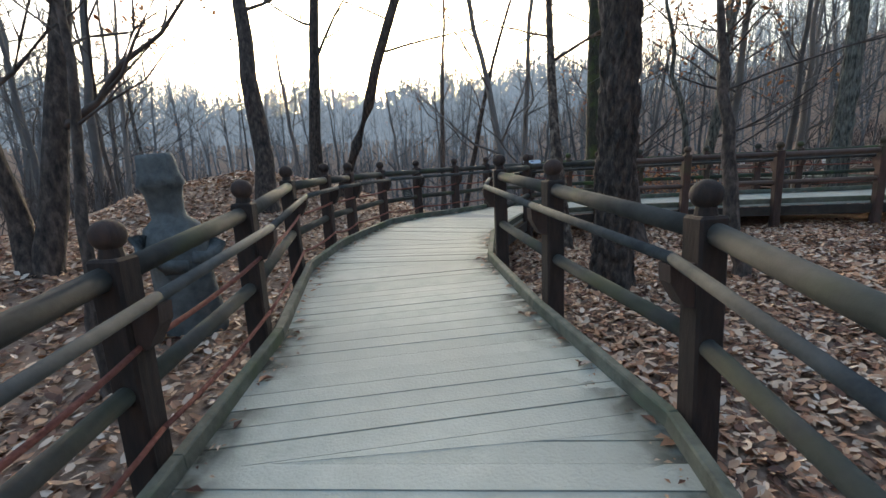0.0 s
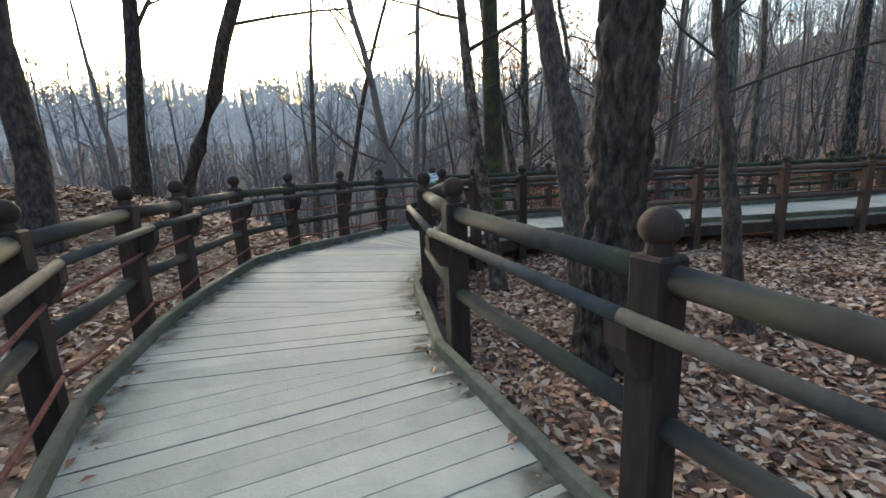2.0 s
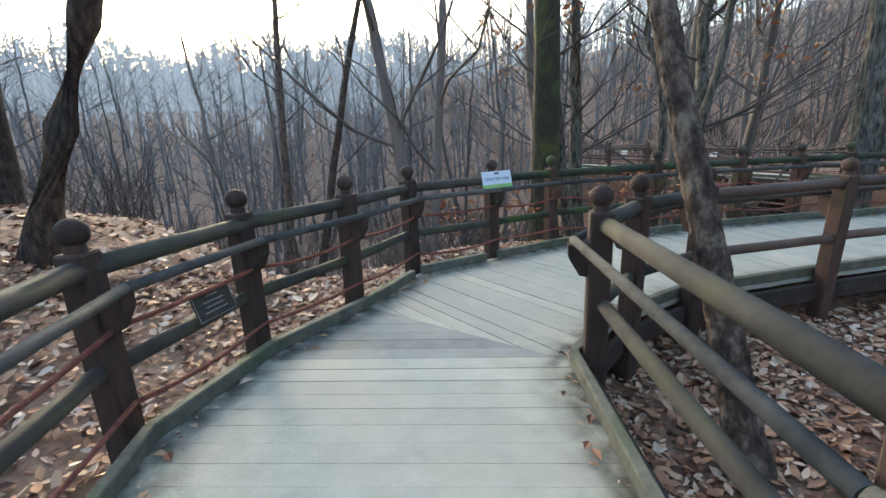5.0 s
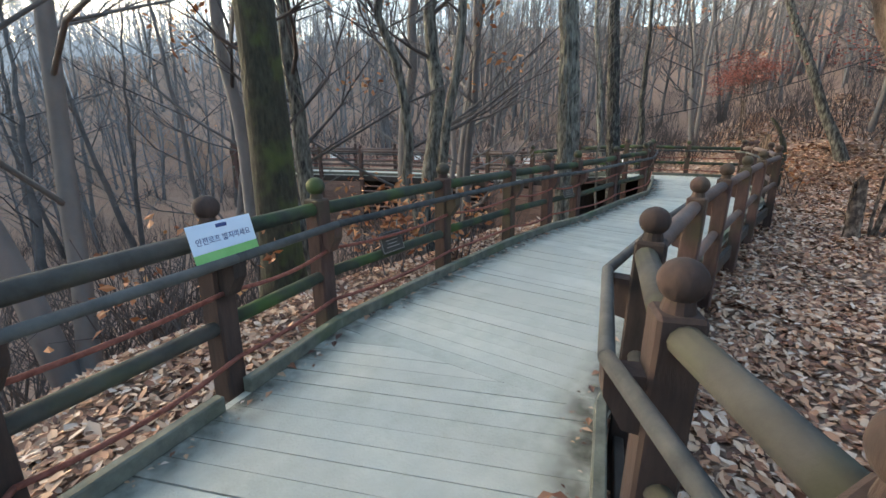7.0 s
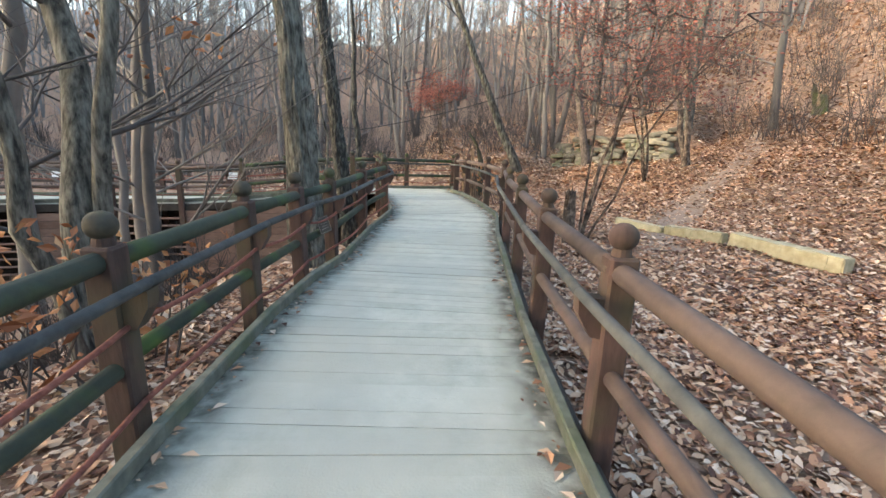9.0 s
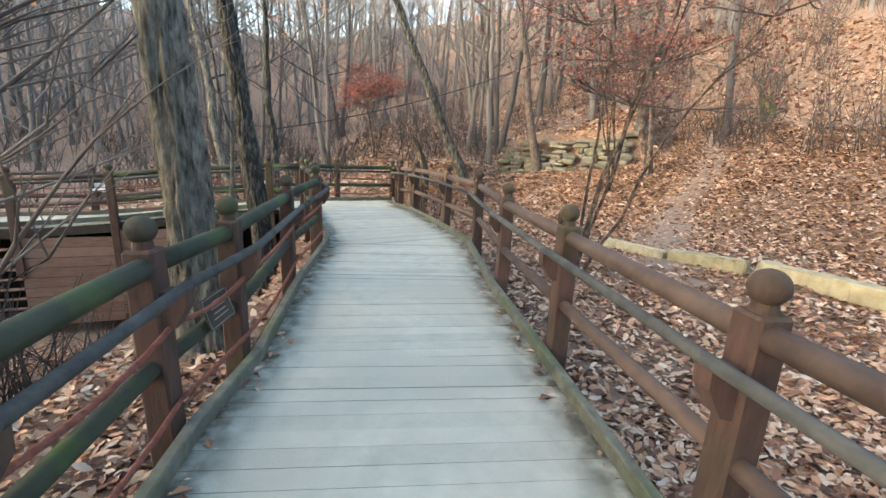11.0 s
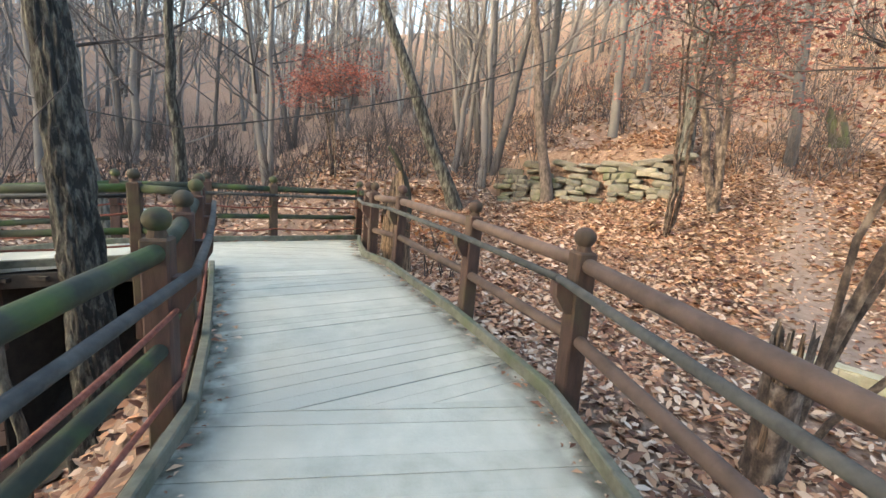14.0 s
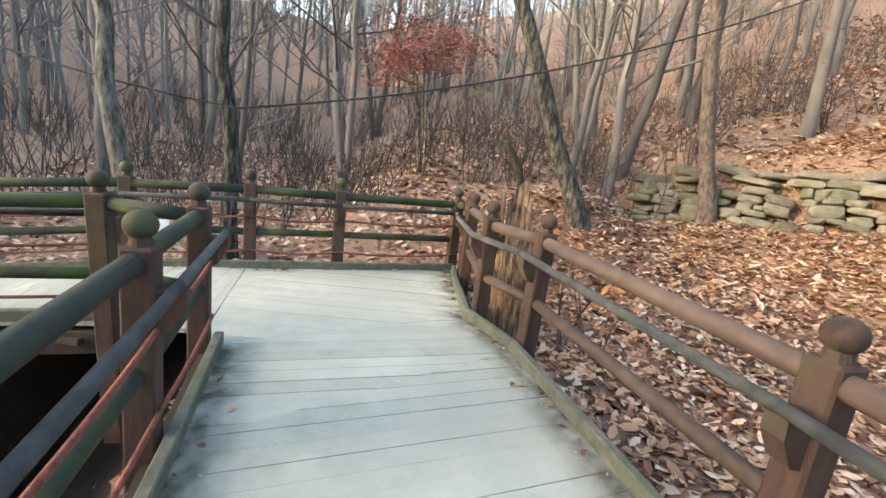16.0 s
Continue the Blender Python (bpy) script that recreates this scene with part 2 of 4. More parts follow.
WEST = [(13.85, 10.06), (13.75, 11.5), (13.5, 13.0), (13.25, 14.6), (12.9, 16.2), (12.4, 17.9), (11.9, 19.6), (11.2, 21.2), (10.4, 22.8), (9.5, 24.5)]


def deck_z(x, y):
    a = -0.0125 * np.clip(3.8 - y, 0, 8) ** 2 * (1 - sstep(2.0, 5.0, x))
    a = np.maximum(a, -0.75)
    return a + 0.05 * sstep(7, 12, x) * (1 - sstep(14, 16, x)) - 0.35 * sstep(10, 14.5, y) * sstep(8, 11, x) - 0.06 * sstep(15, 17, x)


RX = [-40, -14, -8, -5, -3, -2.0, -1.24, -0.53, 0.5, 1.5, 3.1, 6.6, 10.3, 13.7]
RY = [30, 20, 16, 13, 9.5, 8.0, 8.3, 8.8, 9.2, 9.4, 9.4, 9.2, 9.0, 9.4]
SU = [-6, -3, 0, 1.5, 2.6, 3.6, 6.5, 8.7, 14, 30, 60]
SH = [-0.5, -0.45, -0.2, 0.05, 0.48, 0.85, 1.8, 2.75, 5.6, 13, 20]


def ground_z(x, y):
    x, y = np.asarray(x, float), np.asarray(y, float)
    base = -0.42 + np.maximum(-0.0125 * np.clip(3.8 - y, 0, 8) ** 2, -0.7) * (1 - sstep(1.0, 5.0, x))
    u = 0.25 * x - 0.97 * y
    hill = np.interp(u, SU, SH) + 0.45
    hill = hill * (0.25 + 0.75 * sstep(1.0, 9.0, x)) * sstep(-40, 0, x)
    mound = 1.45 * np.exp(-(((x + 7.0) / 3.6) ** 2 + ((y - 9.5) / 4.5) ** 2)) + 0.5 * np.exp(-(((x + 7) / 3.0) ** 2 + ((y - 2) / 4.0) ** 2))
    d = y - np.interp(x, RX, RY)
    n_fade = 1 - sstep(13.6, 16.5, x - 0.0)
    drop = -np.minimum(0.5 * np.clip(d - 1.3, 0, 99), 4.2 + 0 * d) * n_fade
    drop = drop - np.minimum(1.1 * np.clip(d - 0.1, 0, 9), 1.2) * sstep(8.5, 11, x) * n_fade
    drop = np.where((x > 7) & (d > 0), np.maximum(drop * 1.3, -2.1 - 2.2 * (1 - sstep(8, 12, x))), drop)
    ridge = 10 * sstep(28, 75, np.hypot(x - 3, y - 6)) * sstep(-20, 25, y)
    east = 0.16 * np.clip(x - 17.5, 0, 40)
    east = east + 0.42 * np.clip(x - 16.9, 0, 2.0) * sstep(2.6, 4.6, y) * (1 - sstep(7.5, 10, y))
    # terrace held up by the dry-stone wall
    away, along = (x - 18.2) * 0.74 - (y - 1.3) * 0.67, (x - 18.2) * 0.67 + (y - 1.3) * 0.74
    east = east + 1.05 * sstep(0.3, 0.8, away) * (1 - sstep(3, 12, away)) * (1 - sstep(1.9, 3.2, np.abs(along)))
    bumps = 0.05 * np.sin(1.7 * x + 0.6 * y) * np.sin(1.3 * y - 0.4 * x) + 0.03 * np.sin(3.9 * x) * np.sin(3.1 * y + 1)
    z = base + hill + mound + drop + ridge + east + bumps
    return z


def gz(x, y):
    return float(ground_z(x, y))


# ---- ground: one sheet ----
def axis(lo, hi, step, far):
    core = np.arange(lo, hi + 1e-6, step)
    out = [hi + (far - hi) * (k / 14) ** 2 for k in range(1, 15)]
    inn = [lo - (far + lo) * (k / 14) ** 2 for k in range(14, 0, -1)]
    return np.concatenate([inn, core, out])


gx, gy = axis(-14, 28, 0.25, 420), axis(-14, 28, 0.25, 420)
GX, GY = np.meshgrid(gx, gy)
GZ = ground_z(GX, GY)
nxg, nyg = len(gx), len(gy)
gv = np.stack([GX.ravel(), GY.ravel(), GZ.ravel()], 1)
idx = np.arange(nxg * nyg).reshape(nyg, nxg)
gf = np.stack([idx[:-1, :-1].ravel(), idx[:-1, 1:].ravel(), idx[1:, 1:].ravel(), idx[1:, :-1].ravel()], 1)
ground = put("ground", mesh_of("ground", gv.tolist(), gf.tolist(), M_GROUND, True))
tagged(ground, "forest floor of brown leaf mould rising to a slope", "ground", kind="structure")


def ribbon(name, pts, width, lift, material):
    v, f = [], []
    for i, (x, y) in enumerate(pts):
        a, b = pts[max(i - 1, 0)], pts[min(i + 1, len(pts) - 1)]
        d = Vector((b[0] - a[0], b[1] - a[1], 0)).normalized()
        nrm = Vector((-d.y, d.x, 0))
        for s in (-1, -0.5, 0, 0.5, 1):
            w = width[i] * 0.5 * s
            px, py = x + nrm.x * w, y + nrm.y * w
            v.append((px, py, gz(px, py) + lift * (1 - abs(s)) + 0.012))
        if i:
            for k in range(4):
                o = (i - 1) * 5 + k
                f.append((o, o + 1, o + 6, o + 5))
    return put(name, mesh_of(name, v, f, material, True))


trail_pts = [(9.0 + 0.5 * k + 0.6 * math.sin(k * 0.35), 3.7 - 0.42 * k) for k in range(18)]
tagged(ribbon("footpath", trail_pts, [1.2 - 0.05 * k for k in range(18)], 0.03, M_PATHD), "trodden bare earth path climbing the leafy slope", "path", kind="structure")

# distant ridges all round, with haze painted as a glowing colour
for nm, a0, a1, rad, top, mtl, lab in (("backdrop", 15, 200, 118, 19, M_HAZEN, "distant wooded ridge painted in glowing bluish haze"), ("backdrop", 200, 375, 118, 19, M_HAZES, "distant brown wooded slope paled by painted, glowing haze")):
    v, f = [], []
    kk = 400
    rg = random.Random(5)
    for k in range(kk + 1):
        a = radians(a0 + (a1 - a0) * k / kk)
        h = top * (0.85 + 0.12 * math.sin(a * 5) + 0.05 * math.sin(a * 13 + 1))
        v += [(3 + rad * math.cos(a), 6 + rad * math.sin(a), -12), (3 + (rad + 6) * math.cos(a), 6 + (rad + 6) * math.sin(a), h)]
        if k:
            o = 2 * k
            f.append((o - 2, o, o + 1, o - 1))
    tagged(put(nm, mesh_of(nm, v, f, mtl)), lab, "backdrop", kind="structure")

# ---- fence parts, shared meshes ----
def post_mesh(name, material):
    bm = box_bm(0.135, 0.135, 1.95, 0.012, -0.95)
    bmesh.ops.create_cone(bm, cap_ends=True, segments=14, radius1=0.05, radius2=0.04, depth=0.05, matrix=Matrix.Translation((0, 0, 1.02)))
    return bm_mesh(name, bm, material)


def ball_mesh(material):
    bm = bmesh.new()
    bmesh.ops.create_uvsphere(bm, u_segments=18, v_segments=12, radius=0.069)
    bmesh.ops.scale(bm, vec=(1, 1, 0.95), verts=bm.verts)
    return bm_mesh("ball_cap", bm, material, True)


def rod_mesh(name, r, material, sides=12, wob=0.0):
    bm = bmesh.new()
    bmesh.ops.create_cone(bm, cap_ends=True, segments=sides, radius1=r, radius2=r, depth=1, matrix=Matrix.Translation((0, 0, 0.5)))
    me = bm_mesh(name, bm, material)
    me.polygons.foreach_set("use_smooth", [len(p.vertices) == 4 for p in me.polygons])
    return me


def bracket_mesh(material):
    bm = bmesh.new()
    prof = [(0.0, 0.0), (0.0, -0.20), (0.05, -0.19), (0.115, -0.08), (0.12, 0.0)]
    rows = [[bm.verts.new((x, s * 0.045, z)) for x, z in prof] for s in (-1, 1)]
    bm.faces.new(rows[0])
    bm.faces.new(rows[1][::-1])
    for i in range(5):
        bm.faces.new((rows[0][i], rows[1][i], rows[1][(i + 1) % 5], rows[0][(i + 1) % 5])[::-1])
    bmesh.ops.recalc_face_normals(bm, faces=bm.faces)
    return bm_mesh("bracket", bm, material)


ME_POST, ME_BALL, ME_BRK = post_mesh("post", M_POST), ball_mesh(M_POST), bracket_mesh(M_POST)
ME_POSTB, ME_BALLB, ME_BRKB = post_mesh("post", M_POSTB), ball_mesh(M_POSTB), bracket_mesh(M_POSTB)
ME_BALLG = ball_mesh(mat("mossy_cap", [(0.3, (0.02, 0.02, 0.014)), (0.7, (0.06, 0.05, 0.035))], 9, 0.8, 0.3, moss=(0.06, 0.085, 0.02)))
ME_ROD = {}
for key, r, mm in (("rail", 0.05, M_RAIL), ("railb", 0.05, M_RAILB), ("railg", 0.05, M_RAILG), ("lower", 0.043, M_RAIL), ("lowerb", 0.043, M_RAILB), ("lowerg", 0.043, M_RAILG), ("hand", 0.027, M_HAND), ("rope", 0.011, M_ROPE)):
    ME_ROD[key] = rod_mesh(key, r, mm, 6 if key == "rope" else 12)


def span(name, me, a, b, parent, label=""):
    a, b = Vector(a), Vector(b)
    d = b - a
    m = Matrix.Translation(a) @ d.to_track_quat('Z', 'Y').to_matrix().to_4x4() @ Matrix.Diagonal((1, 1, d.length, 1))
    return put(name, me, parent, m, label)


def sag_rope(a, b, parent, sag, seed):
    """One rope length between two posts: a twisted, slightly slack cord."""
    a, b = Vector(a), Vector(b)
    v, f = [], []
    pts = []
    for k in range(9):
        t = k / 8
        p = a.lerp(b, t)
        p.z -= sag * 4 * t * (1 - t)
        pts.append(p)
    tube(v, f, pts, [0.014] * 9, 6)
    return put("rope", mesh_of("rope", v, f, M_ROPE, True), parent)


def fence(name, posts, inner, label, rope=False, tone=lambda i: "", brackets=True, seed=0, offset=0.16):
    """posts with ball caps, a thick top rail, a lower rail, a thin handrail on brackets; inner: side of the walkway (+1 left of travel, -1 right)."""
    rg = random.Random(seed)
    fe = thing(name, label, "fence")
    P = [Vector((x, y, float(deck_z(x, y)))) for x, y in posts]
    norms = []
    for i, p in enumerate(P):
        d = (P[min(i + 1, len(P) - 1)] - P[max(i - 1, 0)])
        d.z = 0
        d.normalize()
        norms.append(Vector((-d.y, d.x, 0)) * inner)
    for i, p in enumerate(P):
        nrm = norms[i]
        yaw = math.degrees(math.atan2(nrm.y, nrm.x))
        tilt = (rg.uniform(-1.2, 1.2), rg.uniform(-1.2, 1.2))
        brown = tone(i) in ("g", "b")
        po = put("post", ME_POSTB if brown else ME_POST, fe, pose(p.x, p.y, p.z, tilt[0], tilt[1], yaw))
        put("ball_cap", ME_BALLG if tone(i) == "g" else ME_BALLB if brown else ME_BALL, po, pose(0, 0, 1.09, 0, 0, rg.uniform(0, 90)))
        if brackets:
            put("bracket", ME_BRKB if brown else ME_BRK, po, pose(0.0675, 0, 0.80))
        if i:
            q = P[i - 1]
            k = tone(i)
            jt = lambda s: Vector((rg.uniform(-s, s), rg.uniform(-s, s), rg.uniform(-s, s)))
            span("top_rail", ME_ROD["rail" + k], q + Vector((0, 0, 0.925)) + jt(.008), p + Vector((0, 0, 0.925)) + jt(.008), fe)
            span("lower_rail", ME_ROD["lower" + k], q + Vector((0, 0, 0.42)) + jt(.012), p + Vector((0, 0, 0.42)) + jt(.012), fe)
            if brackets:
                span("handrail", ME_ROD["hand"], q + norms[i - 1] * 0.165 + Vector((0, 0, 0.822)), p + nrm * 0.165 + Vector((0, 0, 0.822)), fe)
            if rope:
                for z in (0.63, 0.22):
                    sag_rope(q + norms[i - 1] * 0.085 + Vector((0, 0, z)), p + nrm * 0.085 + Vector((0, 0, z)), fe, rg.uniform(0.005, 0.05), i)
    return fe, P, norms


fenceL, PL, NL = fence("fence_outer", LEFT, -1, "dark brown timber fence with ball-topped posts and red ropes", True, lambda i: "g" if i > 12 else "", True, 1)
fenceR, PR, NR = fence("fence_inner", RIGHT, 1, "brown timber fence with ball-topped posts and round rails", False, lambda i: "b" if i > 9 else "", True, 2)
fenceE, PE, NE = fence("fence_far", EAST, 1, "mossy brown timber fence with ball-topped posts and ropes", True, lambda i: "g" if i < 5 else "b", True, 3)
fenceW, PW, NW = fence("fence_return", WEST, -1, "brown timber fence along the lower return boardwalk", True, lambda i: "g" if i < 3 else "b", True, 4)
span("top_rail", ME_ROD["railg"], PL[-1] + Vector((0, 0, .925)), PW[0] + Vector((0, 0, .925)), fenceW)
span("lower_rail", ME_ROD["lowerg"], PL[-1] + Vector((0, 0, .42)), PW[0] + Vector((0, 0, .42)), fenceW)
span("top_rail", ME_ROD["railg"], PR[-1] + Vector((0, 0, .925)), PE[0] + Vector((0, 0, .925)), fenceE)


# ---- trees ----
def grow(v, f, tips, p, d, length, r, depth, rg, sides, up=0.25):
    pts, rad = [p.copy()], [r]
    seg = 4 if depth > 1 else 3
    for k in range(seg):
        d = (d + Vector((rg.uniform(-.32, .32), rg.uniform(-.32, .32), rg.uniform(-.16, .16) + up * 0.3))).normalized()
        p = p + d * (length / seg)
        pts.append(p.copy())
        rad.append(r * (1 - 0.72 * (k + 1) / seg))
        if depth > 0 and k >= 0:
            for _ in range(rg.choice((1, 1, 2))):
                side = Vector((rg.uniform(-1, 1), rg.uniform(-1, 1), rg.uniform(-0.1, 0.7)))
                nd = (d * 0.75 + side * 0.75).normalized()
                grow(v, f, tips, p.copy(), nd, length * rg.uniform(.4, .68), rad[-1] * 0.72, depth - 1, rg, max(3, sides - 1), up)
    tube(v, f, pts, rad, sides, cap=False)
    tips.append((pts[-1], d))


def leaf_cards(v, f, p, n, spread, size, rg, flat=0.0):
    for _ in range(n):
        c = p + Vector((rg.gauss(0, spread), rg.gauss(0, spread), rg.gauss(0, spread * (1 - flat))))
        a = Vector((rg.uniform(-1, 1), rg.uniform(-1, 1), rg.uniform(-.7, .7) * (1 - flat * .6))).normalized()
        b = a.orthogonal().normalized()
        b = (b * rg.uniform(-1, 1) + a.cross(b) * rg.uniform(-1, 1)).normalized()
        s = size * rg.uniform(.6, 1.3)
        o = len(v)
        nrm = a.cross(b) * s * 0.18
        v += [tuple(c - a * s), tuple(c + b * s * .5 + nrm), tuple(c + a * s), tuple(c - b * s * .5 + nrm)]
        f += [(o, o + 1, o + 2), (o, o + 2, o + 3)]


def trunk_line(base, h, lean, curve, rg, wob=0.06, n=9):
    pts = []
    for k in range(n):
        t = k / (n - 1)
        pts.append(Vector((base[0] + lean[0] * t + curve[0] * t * t + rg.uniform(-wob, wob) * (t > 0), base[1] + lean[1] * t + curve[1] * t * t + rg.uniform(-wob, wob) * (t > 0), base[2] + h * t)))
    return pts


def bark_tube(v, f, base, h, slope, bend, r, cell, depth, rg, sides=84, rings=230):
    """A trunk whose bark is cut into raised plates: cell = width and height of a plate; the foot flares."""
    o = len(v)
    ph = [rg.uniform(0, 6.28) for _ in range(4)]
    for i in range(rings):
        z = -0.45 + (h + 0.45) * (i / (rings - 1)) ** 1.35
        t = max(z, 0) / h
        cx = slope[0] * z + bend * math.sin(3.1 * t * 2 + ph[0]) * min(1, t * 4)
        cy = slope[1] * z + bend * math.sin(2.6 * t * 2 + ph[1]) * min(1, t * 4)
        rr = r * (1 - 0.7 * t ** 1.1) * (1 + 0.42 * math.exp(-max(z + .1, 0) / 0.22))
        for j in range(sides):
            a = 2 * math.pi * j / sides
            foot = 0.22 * math.exp(-max(z + .1, 0) / 0.25) * math.sin(4 * a + ph[2])
            wob = 0.5 * noise.noise((math.cos(a) * 1.4, math.sin(a) * 1.4, z * 1.3 + ph[3] * 9))
            q = Vector((math.cos(a) * r / cell[0] + wob * .5, math.sin(a) * r / cell[0] + wob * .5, z / cell[1] + ph[3] * 7 + 1.2 * noise.noise((a * 3, z * 2, 1))))
            d = noise.voronoi(q)[0]
            plate = min(1.0, max(0.0, (d[1] - d[0]) * 2.2))
            rad = rr * (1 + foot + 0.10 * wob) + depth * (plate - 0.6) + depth * .35 * noise.noise(q * 3.1)
            v.append((base[0] + cx + math.cos(a) * rad, base[1] + cy + math.sin(a) * rad, base[2] + z))
    for i in range(rings - 1):
        for j in range(sides):
            j2 = (j + 1) % sides
            f.append((o + i * sides + j, o + i * sides + j2, o + (i + 1) * sides + j2, o + (i + 1) * sides + j))


def ridged_tree(x, y, label, h, r, slope, seed, bark, cell, depth, first=.4, nb=9, bend=0.03, leaf=None, leaves=0, lsize=.06, blen=.3):
    """A near tree with modelled bark; slope: sideways shift for each metre of height."""
    rg = random.Random(seed)
    e = thing("tree", label, "tree")
    e.matrix_basis = pose(x, y, gz(x, y))
    v, f, bv, bf, lv, lf, tips = [], [], [], [], [], [], []
    bark_tube(v, f, (0, 0, 0), h, slope, bend, r, cell, depth, rg)
    for b in range(nb):
        t = first + (1 - first) * (b + rg.random()) / nb
        a = b * 2.4 + rg.uniform(-.5, .5)
        d = Vector((math.cos(a), math.sin(a), rg.uniform(.25, .9))).normalized()
        grow(bv, bf, tips, Vector((slope[0] * h * t, slope[1] * h * t, h * t)), d, h * blen * (1.15 - .6 * t) * rg.uniform(.7, 1.2), max(r * (1 - .7 * t) * rg.uniform(.35, .55), .012), 2, rg, 6)
    put("trunk", mesh_of("trunk", v, f, bark, True), e)
    put("crown", mesh_of("crown", bv, bf, bark, True), e)
    if leaf:
        for p, d in rg.sample(tips, min(len(tips), max(1, leaves // 6))):
            leaf_cards(lv, lf, p, 6, .13, lsize, rg)
        put("leaves", mesh_of("leaves", lv, lf, leaf), e)
    return e


def tree_meshes(h, r, lean, curve, seed, bark, stems=1, first=0.35, nb=11, depth=2, blen=0.3, sides=12, leaf=None, leaves=0, lsize=0.05, wob=0.06, fluted=0.0):
    """Trunk, branches and clinging leaves of one tree, with its foot at the origin."""
    rg = random.Random(seed)
    tv, tf, bv, bf, lv, lf = [], [], [], [], [], []
    tips = []
    for s in range(stems):
        ln = Vector((*lean, 0))
        if stems > 1:
            a = 2.4 * s + rg.uniform(0, 1)
            ln = ln + Vector((math.cos(a), math.sin(a), 0)) * h * 0.14
        hh, rr = h * rg.uniform(.85, 1.0), r * (1 if s == 0 else rg.uniform(.6, .85))
        pts = trunk_line((0, 0, -0.5), hh + 0.5, ln, curve, rg, wob, 14)
        rad = [rr * (1.5 if k == 0 else 1.12 if k == 1 else 1.0) * (1 - 0.75 * (k / 13) ** 1.1) for k in range(14)]
        start = len(tv)
        tube(tv, tf, pts, rad, sides, fluted, rg, cap=False)
        for b in range(nb):
            t = first + (1 - first) * (b + rg.random()) / nb
            k = min(int(t * 13), 12)
            p = pts[k].lerp(pts[k + 1], t * 13 - k)
            a = b * 2.4 + rg.uniform(-.5, .5)
            d = Vector((math.cos(a), math.sin(a), rg.uniform(.25, .9))).normalized()
            grow(bv, bf, tips, p, d, hh * blen * (1.15 - 0.6 * t) * rg.uniform(.7, 1.2), max(rad[k] * rg.uniform(.2, .38), 0.011), depth, rg, 5)
        grow(bv, bf, tips, pts[-1], Vector((0, 0, 1)), hh * .14, rad[-1], depth, rg, 5)
    if leaf:
        for p, d in rg.sample(tips, min(len(tips), max(1, leaves // 6))):
            leaf_cards(lv, lf, p, 6, 0.13, lsize, rg)
    out = [("trunk", mesh_of("trunk", tv, tf, bark, True)), ("crown", mesh_of("crown", bv, bf, M_TWIG if bark is not M_FAR else M_FAR, True))]
    if lv:
        out.append(("leaves", mesh_of("leaves", lv, lf, leaf)))
    return out


def tree(x, y, label, group="", name="tree", z=None, **kw):
    e = thing(name, label, "tree", group)
    e.matrix_basis = pose(x, y, gz(x, y) if z is None else z)
    for nm, me in tree_meshes(**kw):
        put(nm, me, e)
    return e


BARE = "bare grey-brown oak standing in leaf litter"
# trees beside the walkway
ridged_tree(0.75, 3.08, "thick dark pine trunk with deeply furrowed bark beside the fence", 11, .225, (.01, -.05), 11, M_BARK, (.10, .21), .045, .45)
ridged_tree(0.69, 5.42, "leaning tree with pale flaking bark close to the fence", 7, .098, (-.01, .36), 12, M_BARKP, (.05, .09), .016, .46, 9, .05, M_OAK, 150)
ridged_tree(1.62, 4.82, "brown-grey trunk leaning over the leaf litter", 9, .17, (-.08, .24), 20, M_BARK, (.05, .12), .014, .4, 9, .05, M_OAK, 160)
ridged_tree(2.6, 11.33, "tall straight trunk coated with green moss", 13, .27, (.02, .05), 13, M_BARKM, (.05, .3), .008, .45)
ridged_tree(7.85, 9.55, "thick oak trunk with coarse ridged grey bark", 13, .215, (.1, .1), 14, M_BARKG, (.085, .5), .05, .45)
ridged_tree(12.2, 9.83, "leaning oak with ridged grey bark rising from the hollow", 13, .19, (.19, .14), 15, M_BARKG, (.072, .4), .04, .45)
tree(5.5, 11.2, "grey many-stemmed oak with a few tan leaves", h=9, r=0.17, lean=(0, 0), curve=(0, 0.2), seed=16, bark=M_BARKG, stems=3, first=.3, nb=8, leaf=M_OAK, leaves=420, lsize=.075, fluted=.08, wob=.12)
tree(4.2, 12.6, "dark oak with a few withered leaves in the ravine", h=10, r=0.17, lean=(-.8, 0), curve=(0, 0.2), seed=116, bark=M_BARKG, stems=2, first=.25, nb=9, leaf=M_OAK, leaves=380, lsize=.075)
tree(11.6, 10.1, "thin grey sapling beside the lower boardwalk", h=6, r=0.045, lean=(-.2, .1), curve=(0, .2), seed=17, bark=M_BARKG, first=.45, nb=6, depth=1)
tree(6.6, 11.6, "thin grey sapling on the ravine bank", h=7, r=0.06, lean=(-.3, .1), curve=(0, .2), seed=18, bark=M_BARKG, first=.4, nb=7, depth=1, leaf=M_OAK, leaves=120, lsize=.07)
tree(9.6, 10.35, "slim grey oak behind the ridged one", h=11, r=0.12, lean=(.6, .3), curve=(0, .2), seed=118, bark=M_BARKG, first=.45, nb=7, fluted=.08, sides=16)
tree(2.33, 3.27, "dark forked oak with rusty leaves", h=3.9, r=0.105, lean=(-.3, .5), curve=(0, 0), seed=19, bark=M_BARK, first=.56, nb=6, blen=.75, leaf=M_OAK, leaves=240, lsize=.06, fluted=.08)
